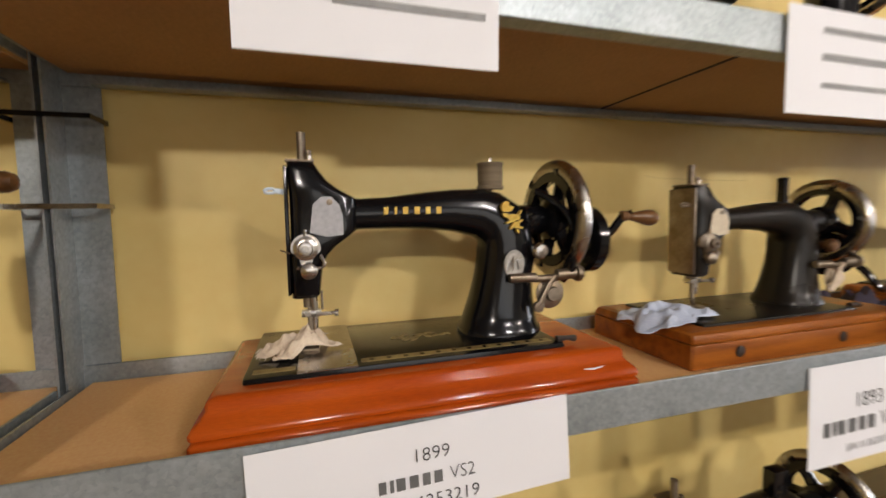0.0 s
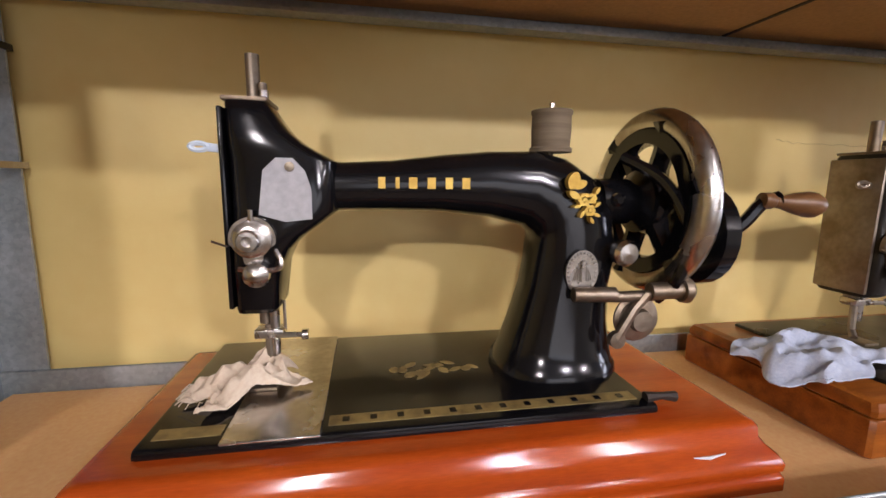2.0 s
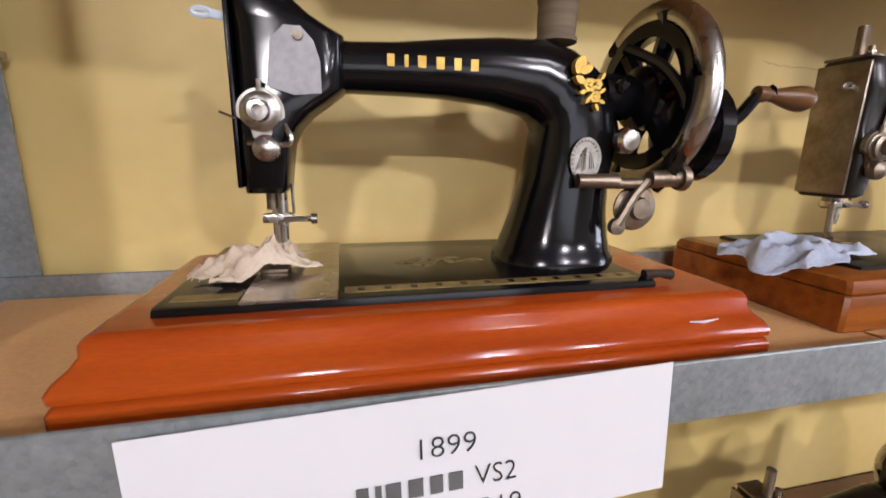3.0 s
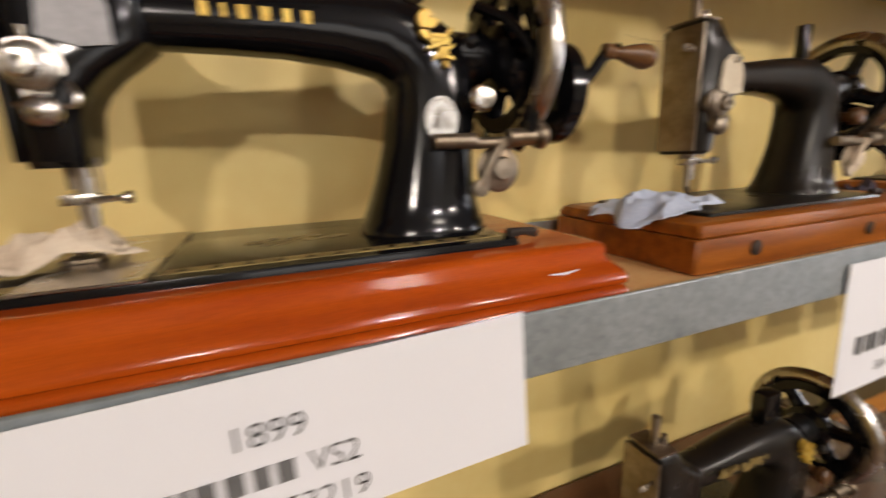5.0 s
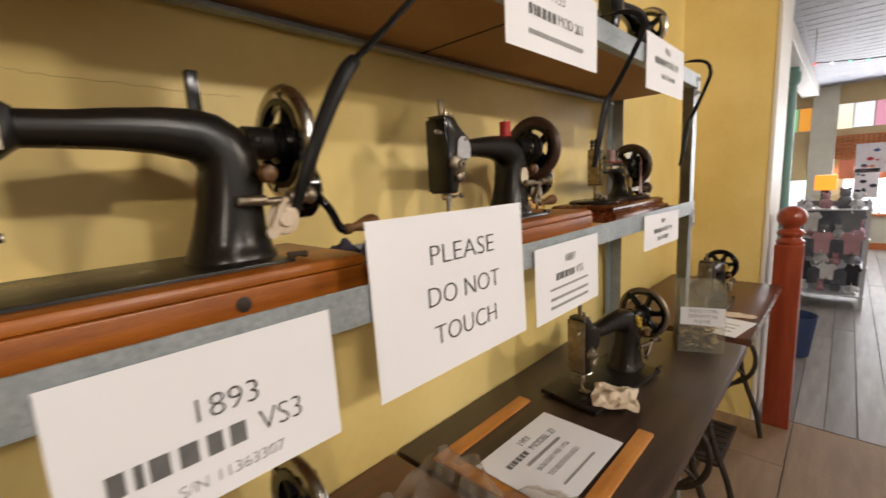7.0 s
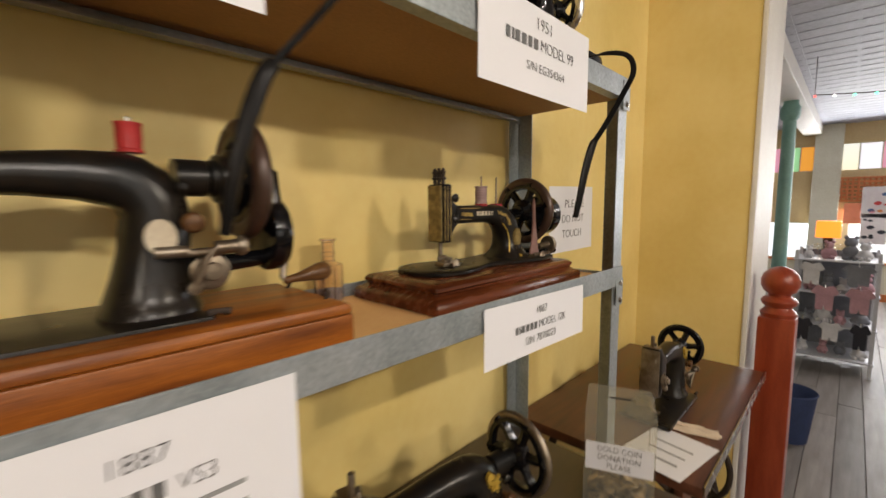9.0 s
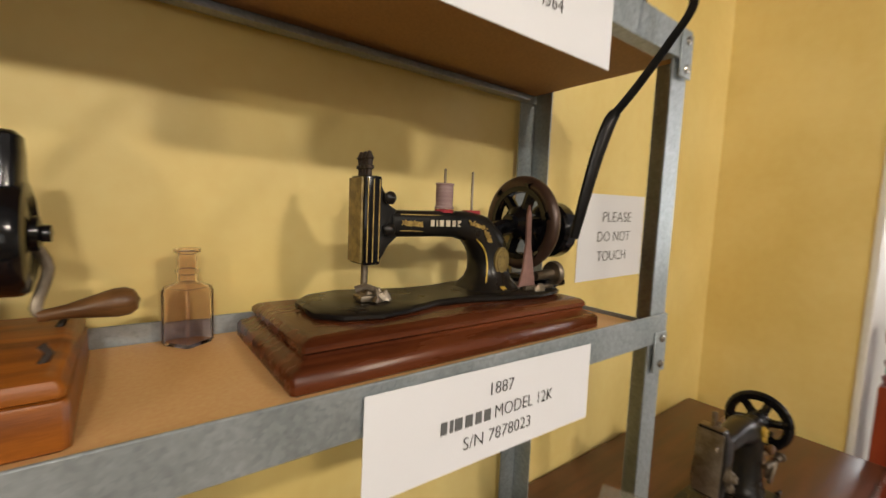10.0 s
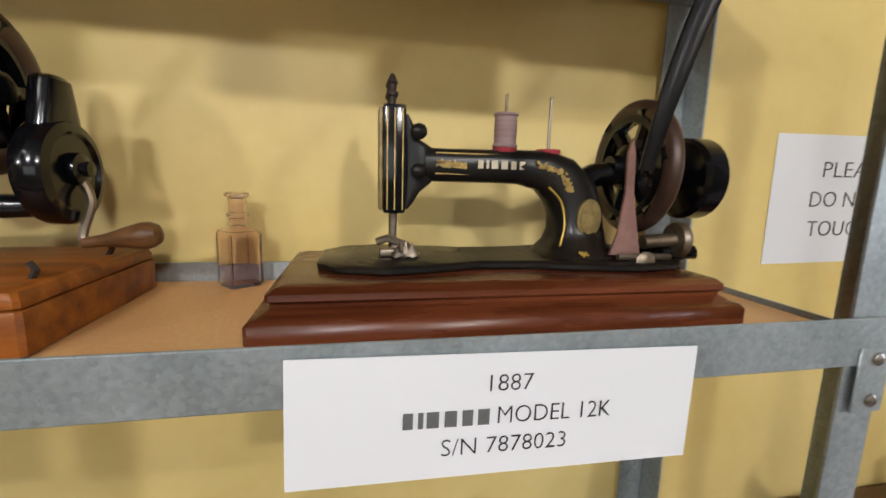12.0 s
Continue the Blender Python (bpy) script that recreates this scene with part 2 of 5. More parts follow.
def lathe(bm, profile, m=None, n=24):
    """Profile of (radius, height) turned round z, placed by m."""
    m = m or Matrix()
    rings = [[m @ Vector((r * math.cos(2 * math.pi * i / n), r * math.sin(2 * math.pi * i / n), h)) for i in range(n)]
             for r, h in profile]
    return loft(bm, rings)


def tube(bm, pts, r, n=10):
    pts = [Vector(p) for p in pts]
    rad = r if isinstance(r, (list, tuple)) else [r] * len(pts)
    rings, side = [], None
    for i, p in enumerate(pts):
        d = (pts[min(i + 1, len(pts) - 1)] - pts[max(i - 1, 0)]).normalized()
        if side is None:
            side = d.cross(Vector((0.3, 0.2, 1)) if abs(d.z) < 0.9 else Vector((1, 0.2, 0))).normalized()
        side = (side - d * side.dot(d)).normalized()
        up = d.cross(side)
        rings.append([p + rad[i] * (math.cos(2 * math.pi * k / n) * side + math.sin(2 * math.pi * k / n) * up) for k in range(n)])
    return loft(bm, rings)


def strap(bm, pts, wide, thick, across):
    """A flat bar along pts; across: the direction of its width at each point."""
    rings = []
    pts = [Vector(p) for p in pts]
    for i, p in enumerate(pts):
        d = (pts[min(i + 1, len(pts) - 1)] - pts[max(i - 1, 0)]).normalized()
        w = Vector(across[i])
        w = (w - d * w.dot(d)).normalized()
        t = d.cross(w)
        ww = wide[i]
        rings.append([p + w * a * ww / 2 + t * b * thick / 2 for a, b in oval(12, 1, 1, 3.2)])
    return loft(bm, rings)


def smooth_line(pts, n=6):
    """Points on a smooth line through pts."""
    p = [Vector(q) for q in pts]
    out = []
    for i in range(len(p) - 1):
        a, b, c, d = p[max(i - 1, 0)], p[i], p[i + 1], p[min(i + 2, len(p) - 1)]
        for k in range(n):
            t = k / n
            out.append(0.5 * ((2 * b) + (c - a) * t + (2 * a - 5 * b + 4 * c - d) * t * t + (3 * b - a - 3 * c + d) * t ** 3))
    out.append(p[-1])
    return out


def plate(bm, outline, y, thick):
    """A flat plate in the xz plane, its front at y."""
    return loft(bm, [[Vector((x, y, z)) for x, z in outline], [Vector((x, y + thick, z)) for x, z in outline]])


ALONG_X = Matrix.Rotation(radians(90), 4, "Y")
TO_FRONT = Matrix.Rotation(radians(90), 4, "X")


def text_mesh(words, size, squeeze=0.9):
    cu = bpy.data.curves.new("words", "FONT")
    cu.body, cu.size, cu.align_x, cu.align_y = words, size, "CENTER", "CENTER"
    cu.extrude, cu.resolution_u = 0.0002, 3
    cu.offset = -0.017 * size
    ob = bpy.data.objects.new("words", cu)
    scene.collection.objects.link(ob)
    me = bpy.data.meshes.new_from_object(ob.evaluated_get(bpy.context.evaluated_depsgraph_get()))
    bpy.data.objects.remove(ob)
    me.transform(Matrix.Diagonal((squeeze, 1, 1, 1)))
    return me


def lettering(parent, words, x, y, size, material=None, squeeze=0.9):
    """Words on a sheet whose face is its local xy plane."""
    me = text_mesh(words, size, squeeze)
    me.materials.append(material or M_INK)
    ob = new("lettering", me)
    ob.parent = parent
    ob.location = (x, y, 0.0008)
    return ob


def brand_bars(parent, x, y, size, material=None):
    """A maker's mark: six upright blocks of letter size. x: its left end. Returns its width."""
    at = x
    for w in (0.5, 0.26, 0.62, 0.62, 0.54, 0.6):
        w *= size
        part("maker_mark", box(B(), at, at + w * 0.74, y - size * 0.31, y + size * 0.31, 0.0005, 0.0011), M_MIDINK if material is None or material is M_INK else material, parent)
        at += w + size * 0.06
    return at - x


def sheet(bm, w, h, thick, bend=0.0, n=8):
    rings = []
    for i in range(n + 1):
        u = i / n - 0.5
        off = bend * (u * u * 4 - 1) * 0.5
        rings.append([Vector((u * w, h / 2, off)), Vector((u * w, -h / 2, off * 0.4)),
                      Vector((u * w, -h / 2, off * 0.4 - thick)), Vector((u * w, h / 2, off - thick))])
    return loft(bm, rings)


def sign(m, w, h, lines, label, name="paper_sign"):
    """lines: (words, maker mark before the words?, x, y, size, ink)."""
    root = thing(name, m, label, "sign")
    part("sheet", sheet(B(), w, h, 0.0006), M_PAPER, root)
    for words, mark, x, y, size, ink in lines:
        if mark:
            total = size * 3.4 + (len(words) * size * 0.52 if words else 0)
            used = brand_bars(root, x - total / 2, y, size * 0.98, ink)
            if words:
                lettering(root, words, x - total / 2 + used + (total - used) / 2 + size * 0.1, y, size, ink)
        elif words:
            lettering(root, words, x, y, size, ink, 1.16 if words == "PLEASE" else 1.0)
        else:
            bm = B()
            box(bm, x - w * 0.3, x + w * 0.3, y - size * 0.25, y + size * 0.25, 0.0004, 0.0009)
            part("text_line", bm, ink, root)
    return root


def crumple(bm, w, d, n, height, seed, edge=0.0, thick=0.0012, drop=None):
    """A rag: a grid of cloth with folds and a torn outline; drop(x, y) bends it down."""
    rng = random.Random(seed)
    ph = [rng.uniform(0, 6.28) for _ in range(6)]
    top = []
    for i in range(n + 1):
        row = []
        for j in range(n + 1):
            u, v = i / n * 2 - 1, j / n * 2 - 1
            k = 1 - edge * (0.5 + 0.5 * math.sin(5 * math.atan2(v, u) + ph[0])) * max(abs(u), abs(v)) ** 2
            x, y = u * w / 2 * k, v * d / 2 * k
            z = height * (0.5 + 0.28 * math.sin(5 * u + 3 * v + ph[1]) + 0.22 * math.sin(7 * v - 4 * u + ph[2]) + 0.18 * math.sin(13 * u + ph[3]) * math.cos(11 * v + ph[4]))
            z += height * 0.45 * noise.noise(Vector((u * 3.2, v * 3.2, seed))) + height * 0.22 * noise.noise(Vector((u * 8, v * 8, seed + 5)))
            z *= 1 - 0.75 * max(abs(u), abs(v)) ** 3
            z = max(z, 0) + rng.uniform(0, height * 0.05)
            if drop:
                z += drop(x, y)
            row.append(Vector((x, y, z)))
        top.append(row)
    va = [[bm.verts.new(p + Vector((0, 0, thick))) for p in r] for r in top]
    vb = [[bm.verts.new(p) for p in r] for r in top]
    for i in range(n):
        for j in range(n):
            bm.faces.new((va[i][j], va[i + 1][j], va[i + 1][j + 1], va[i][j + 1]))
            bm.faces.new((vb[i][j], vb[i][j + 1], vb[i + 1][j + 1], vb[i + 1][j]))
    for i in range(n):
        for a, b, c, d2 in ((va[i][0], va[i + 1][0], vb[i + 1][0], vb[i][0]), (va[i][n], va[i + 1][n], vb[i + 1][n], vb[i][n]),
                            (va[0][i], va[0][i + 1], vb[0][i + 1], vb[0][i]), (va[n][i], va[n][i + 1], vb[n][i + 1], vb[n][i])):
            bm.faces.new((a, b, c, d2))
    return bm

# ---- setting ----
WALL_Y, SHELF_Z, TABLE_Z = 0.722, 1.197, 0.76
ROOM_TOP = 2.44


def slab(name, x0, x1, y0, y1, z0, z1, material, label, bevel=0.0):
    return solid(name, box(B(), x0, x1, y0, y1, z0, z1, bevel), material, label, "", "structure", False)


slab("wall_north", -3.0, 3.2, WALL_Y, WALL_Y + 0.2, -0.05, ROOM_TOP, M_WALL, "mustard yellow painted plaster wall behind the shelves")
slab("wall_pier", 3.2, 3.62, 0.336, WALL_Y + 0.2, -0.05, ROOM_TOP, M_WALL, "yellow painted wall pier beside the doorway")
slab("trim_pier_end", 3.196, 3.624, 0.318, 0.336, 0.0, ROOM_TOP - 0.002, M_WHITEWALL, "white painted end of the wall pier", 0.004)
slab("wall_west", -3.2, -3.0, -3.6, WALL_Y + 0.2, -0.05, ROOM_TOP, M_WALL, "yellow painted plaster wall")
# unseen back wall; its tone bounces fill towards the shelves
for wx0, wx1, wz0, wz1 in ((-3.0, -0.3, -0.05, ROOM_TOP), (2.5, 9.6, -0.05, ROOM_TOP), (-0.3, 2.5, -0.05, 0.85), (-0.3, 2.5, 2.05, ROOM_TOP)):
    slab("wall_south", wx0, wx1, -3.8, -3.6, wz0, wz1, M_BACKWALL, "unseen tan back wall with an opening added for fill light")
# window added out of view to hold the rear fill lamp
rear = thing("added_rear_window", Matrix.Translation((1.1, -3.74, 0)), "added white-framed window, unseen, around the rear fill lamp", "window", kind="structure")
for fx in (-1.38, -0.46, 0.46, 1.38):
    part("window_bar", box(B(), fx - 0.02, fx + 0.02, -0.03, 0.03, 0.852, 2.048), M_WHITEWALL, rear)
for fz in (0.852, 2.008):
    part("window_frame", box(B(), -1.36, 1.36, -0.025, 0.025, fz, fz + 0.04), M_WHITEWALL, rear)
slab("wall_shop_north", 3.62, 9.6, 2.4, 2.6, -0.05, ROOM_TOP, M_WHITEWALL, "cream painted shop wall")
slab("wall_shop_return", 3.42, 3.62, 0.922, 2.6, -0.05, ROOM_TOP, M_WHITEWALL, "cream painted shop wall")
slab("floor_underlay", -3.0, 3.30, -3.6, WALL_Y, -0.05, -0.009, M_TABLE, "dark underlay beneath the plywood sheets")
slab("floor_base", 3.30, 9.6, -3.6, 2.4, -0.07, -0.012, M_TABLE, "dark boards under the shop floor")

ceil = B()
box(ceil, -3.0, 9.6, -3.6, 2.4, ROOM_TOP, ROOM_TOP + 0.06)
for i in range(34):
    x = 3.7 + i * 0.175
    box(ceil, x, x + 0.012, -3.6, 2.4, ROOM_TOP - 0.0025, ROOM_TOP)
for j in range(20):
    y = -3.5 + j * 0.3
    box(ceil, 3.65, 9.6, y, y + 0.02, ROOM_TOP - 0.005, ROOM_TOP)
solid("ceiling", ceil, M_CEIL, "white pressed metal ceiling with raised ribs", "", "structure", False)
slab("beam", 3.65, 9.37, 0.45, 0.65, 2.30, ROOM_TOP, M_WHITEWALL, "white boxed ceiling beam", 0.01)

# lamps on the ceiling behind the camera: plain battens, the last for the added overhead fill
for lx, ly in ((-0.75, -2.3), (1.15, -1.8), (2.5, -1.9), (0.9, -0.75)):
    lampbody = thing("ceiling_light", Matrix.Translation((lx, ly, ROOM_TOP)), "white ceiling light fitting", "lamp", "ceiling lights")
    part("housing", box(B(), -0.3, 0.3, -0.08, 0.08, -0.05, 0.0, 0.01), M_WHITEWALL, lampbody)

# hairline crack in the plaster
crack = smooth_line([(0.645, WALL_Y - 0.0003, 1.470), (0.68, WALL_Y - 0.0006, 1.466), (0.75, WALL_Y - 0.0006, 1.4655), (0.84, WALL_Y - 0.0006, 1.463), (0.90, WALL_Y - 0.0006, 1.464)], 5)
crack = [p + Vector((0, 0, 0.0012 * math.sin(i * 2.7))) for i, p in enumerate(crack)]
solid("plaster_crack", tube(B(), crack, 0.0004, 5), M_WALLCRACK, "thin brown crack in the yellow plaster", "", "structure")

# ---- steel shelving ----


def angle_post(root, x, y, z0, z1, sx, sy):
    """Slotted angle upright: two flanges; sx, sy point into the rack."""
    bm = B()
    t, w = 0.0025, 0.042
    xs = sorted((x, x + sx * w))
    ys = sorted((y, y + sy * t))
    box(bm, *xs, *ys, z0, z1)
    xs = sorted((x, x + sx * t))
    ys = sorted((y + sy * t, y + sy * w))
    box(bm, *xs, *ys, z0, z1)
    return part("post", bm, M_ZINC, root)


def rack(x0, x1, label, shelves):
    root = thing("steel_shelving", Matrix(), label, "shelving", "steel shelving bays")
    f, b = 0.4255, 0.706
    for px, sx in ((x0, 1), (x1, -1)):
        angle_post(root, px, f + 0.003, 0.0, 1.622, sx, 1)
        angle_post(root, px, b, 0.0, 1.622, sx, -1)
    for z in shelves:
        for name, y0, y1 in (("front_rail", f - 0.002, f + 0.001), ("back_rail", b - 0.006, b - 0.003)):
            bm = B()
            dz = 0.0 if name == "front_rail" else 0.012
            dz = 0.019 if z < 1.4 else dz
            low = z - 0.021 if z < 1.4 else z - (0.040 if name == "front_rail" else 0.052)
            box(bm, x0 + 0.001, x1 - 0.001, y0, y1, low, z + 0.003 + dz, 0.001, 1)
            box(bm, x0 + 0.04, x1 - 0.04, *sorted((y0 + 0.002, y0 + (0.022 if name == "front_rail" else -0.018))), low, low + 0.003)
            part(name, bm, M_ZINC, root)
        for px, sx in ((x0, 1), (x1, -1)):
            bm = B()
            xs = sorted((px + sx * 0.004, px + sx * 0.007))
            box(bm, *xs, f + 0.04, b - 0.04, z - 0.034, z + 0.005)
            part("side_rail", bm, M_ZINC, root)
            g = B()
            xs = sorted((px + sx * 0.002, px + sx * 0.036))
            box(g, *xs, f - 0.0042, f - 0.0022, z - 0.064, z - 0.004, 0.0008, 1)
            gusset = part("corner_plate", g, M_ZINC, root)
            for bz in (-0.014, -0.052):
                bo = B()
                lathe(bo, [(0.0, 0), (0.0062, 0.0002), (0.0058, 0.0022), (0.004, 0.0034), (0.0, 0.0036)],
                      Matrix.Translation((px + sx * 0.018, f - 0.0042, z + bz)) @ TO_FRONT, 10)
                part("bolt", bo, M_STEEL, gusset)
        cuts = [x0 + 0.009, 0.526, 1.26, x1 - 0.009] if x0 > -1 else [x0 + 0.009, x1 - 0.009]
        for a, c in zip(cuts, cuts[1:]):
            bm = B()
            drop = 0.0 if z < 1.4 else 0.019
            box(bm, a + 0.0028, c - 0.0028, f + 0.002, b - 0.008, z - 0.018 - drop, z - drop, 0.0008, 1)
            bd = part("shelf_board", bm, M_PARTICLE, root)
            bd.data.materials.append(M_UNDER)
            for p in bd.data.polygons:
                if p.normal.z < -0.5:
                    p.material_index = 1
        if z > 1.4:
            for c in cuts[1:-1]:
                part("board_joint", box(B(), c - 0.0024, c + 0.0024, f + 0.004, b - 0.01, z - 0.0376, z - 0.0356), M_IRON, root, "dark gap between the boards")
    return root


rack(-0.245, 2.243, "grey galvanised steel shelving with chipboard shelves", (SHELF_Z, 1.618))
rack(-2.30, -0.251, "grey galvanised steel shelving bay standing beside the next", (SHELF_Z, 1.618))

for tz, tm in ((1.524, M_BLACK), (1.42, M_STEEL)):
    bm = B()
    for y in (0.6630, 0.7070):
        box(bm, -0.295, -0.201, y - 0.0012, y + 0.0012, tz - 0.003, tz + 0.003)
    for x in (-0.296, -0.200):
        box(bm, x - 0.0012, x + 0.0012, 0.6618, 0.7082, tz - 0.003, tz + 0.003)
    solid("cable_tie", bm, tm, "narrow tie strapping two steel posts together", "tie")

# ---- sewing machines ----


def body_mesh(sx, sz, thin=1.0):
    """Arm, shoulder and pillar in one sweep, and the head as an upright loft."""
    bm = B()
    st = ((.060, .208, 0, .020, .020), (.085, .208, 0, .0185, .020), (.12, .209, 0, .0195, .022), (.16, .211, 0, .0225, .024),
          (.20, .211, -2, .0265, .026), (.235, .208, -10, .031, .029), (.252, .202, -24, .034, .030), (.265, .191, -42, .037, .032),
          (.273, .176, -64, .039, .033), (.276, .152, -86, .039, .034), (.272, .125, -90, .0385, .034), (.268, .095, -90, .043, .037),
          (.266, .075, -90, .048, .040), (.265, .062, -90, .052, .043), (.265, .058, -90, .055, .046), (.265, .050, -90, .056, .047))
    rings = []
    for x, z, a, h, d in st:
        t = radians(a)
        up = Vector((-math.sin(t), 0, math.cos(t)))
        c = Vector((x, 0, z))
        rings.append([Vector(((c + up * u * 1).x * sx, v, (c + up * u).z * sz)) for v, u in oval(24, d * thin, h, 2.35)])
    loft(bm, rings)
    hs = ((.114, .030, .016), (.118, .033, .019), (.135, .035, .020), (.150, .037, .021), (.162, .043, .021), (.172, .053, .021),
          (.181, .066, .021), (.190, .078, .020), (.226, .078, .020), (.232, .066, .020), (.238, .055, .020), (.246, .045, .019),
          (.256, .037, .018), (.264, .032, .017), (.268, .028, .014))
    rings = []
    for z, xr, d in hs:
        w = xr / 2
        rings.append([Vector((0.004 * sx + (w + u) * sx, v, z * sz)) for u, v in oval(24, w * 0.95, d * 1.4, 5)])
    loft(bm, rings)
    return bm


def handwheel(root, x, z, r, spokes, rim_mat, name="handwheel", thick=0.011, solid_disc=False):
    """A wheel in the yz plane at x."""
    w = part(name, B(), M_BLACK, root)
    at = Matrix.Translation((x, 0, z)) @ ALONG_X
    bm = B()
    k = thick
    ring = []
    for i in range(40):
        a = 2 * math.pi * i / 40
        ring.append([at @ Vector(((r - k + k * math.cos(b)) * math.cos(a), (r - k + k * math.cos(b)) * math.sin(a), 0.85 * k * math.sin(b)))
                     for b in [2 * math.pi * j / 12 for j in range(12)]])
    ring.append(ring[0])
    vs = [[bm.verts.new(p) for p in q] for q in ring[:-1]]
    for i in range(40):
        for j in range(12):
            bm.faces.new((vs[i][j], vs[(i + 1) % 40][j], vs[(i + 1) % 40][(j + 1) % 12], vs[i][(j + 1) % 12]))
    part("rim", bm, rim_mat, w)
    inner = B()
    q = r - 2.0 * k
    web = 0.008 if r > 0.078 else 0.003
    prof = [(q + 0.0045, -0.009), (q + 0.0045, 0.006), (q - web, 0.006), (q - web - 0.0025, -0.001), (q - web, -0.009)]
    ringv = [[inner.verts.new(at @ Vector((a * math.cos(2 * math.pi * i / 36), a * math.sin(2 * math.pi * i / 36), h))) for a, h in prof] for i in range(36)]
    for i in range(36):
        for j in range(5):
            inner.faces.new((ringv[i][j], ringv[(i + 1) % 36][j], ringv[(i + 1) % 36][(j + 1) % 5], ringv[i][(j + 1) % 5]))
    part("inner_ring", inner, M_BLACK, w)
    for s in range(spokes):
        a = 2 * math.pi * s / spokes + 0.3
        sp = B()
        pts = [at @ Vector((q * math.cos(a + c), q * math.sin(a + c), 0)) for q, c in ((r * 0.12, 0.0), (r * 0.4, 0.09), (r * 0.65, 0.07), (r - k, 0.0))]
        tube(sp, smooth_line(pts, 3), [0.011] * 3 + [0.0088] * 4 + [0.009, 0.0105, 0.0125], 8)
        part("spoke", sp, M_BLACK, w)
    hub = B()
    lathe(hub, [(0.0, -0.03), (0.012, -0.03), (0.013, -0.02), (r * 0.34, -0.012), (r * 0.36, -0.004), (r * 0.3, 0.006), (0.014, 0.01), (0.013, 0.018), (0.0, 0.019)], at, 22)
    part("hub", hub, M_BLACK, w)
    return w


def crank(root, x, z, r, handle_at, arm_pts, handle_dir=(1, 0, 0), wood=None):
    gear = B()
    at = Matrix.Translation((x, -0.004, z)) @ ALONG_X
    lathe(gear, [(0, -0.014), (r * 0.8, -0.014), (r, -0.010), (r, 0.004), (r * 0.86, 0.010), (r * 0.5, 0.012), (r * 0.34, 0.018), (0, 0.018)], at, 26)
    g = part("crank_gear_case", gear, M_BLACK, root)
    a = B()
    pts = smooth_line(arm_pts, 4)
    tube(a, pts, [0.0055] * (len(pts) - 1) + [0.0075], 8)
    part("crank_arm", a, M_BLACK, root)
    h = B()
    d = Vector(handle_dir).normalized()
    rot = d.to_track_quat("Z", "Y").to_matrix().to_4x4()
    lathe(h, [(0, -0.006), (0.0065, -0.005), (0.007, 0.003), (0.005, 0.006), (0.0058, 0.013), (0.0088, 0.024), (0.0110, 0.035), (0.0108, 0.041), (0.008, 0.047), (0, 0.050)],
          Matrix.Translation(handle_at) @ rot, 16)
    part("crank_handle", h, wood or M_HANDLE, root)


def moulded_base(root, x0, x1, y0, y1, h, steps, material, name="wooden_base"):
    """steps: (inset, height) outline from the foot up, mitred at the corners."""
    bm = B()
    rings = []
    for inset, z in steps:
        a, b, c, d = x0 + inset, x1 - inset, y0 + inset, y1 - inset
        k = 0.003
        rings.append([Vector(p) for p in ((a + k, c, z), (b - k, c, z), (b, c + k, z), (b, d - k, z), (b - k, d, z), (a + k, d, z), (a, d - k, z), (a, c + k, z))])
    loft(bm, rings)
    return part(name, bm, material, root)


def flower_spray(root, cx, cz, y, s, material, seed, n=14, spread=(1.0, 1.6), tilt=-0.5):
    """Loose petals and leaves of a transfer, laid on a curved face."""
    rng = random.Random(seed)
    bm = B()
    for i in range(n):
        t = i / (n - 1) * 2 - 1
        px = cx + t * s * math.sin(-tilt) * spread[1] + rng.uniform(-0.35, 0.35) * s * spread[0]
        pz = cz + -t * s * math.cos(tilt) * spread[1] * 0.8 + rng.uniform(-0.3, 0.3) * s
        a = rng.uniform(0, 3.14)
        l, w = s * rng.uniform(0.25, 0.5), s * rng.uniform(0.12, 0.3)
        out = []
        for u, v in oval(8, l, w, 1.6):
            out.append((px + u * math.cos(a) - v * math.sin(a), pz + u * math.sin(a) + v * math.cos(a)))
        plate(bm, out, y + 0.0004 * (i % 3), 0.0012)
    return tagged(part("gold_transfer", bm, material, root, smooth=False), kind="stuff")


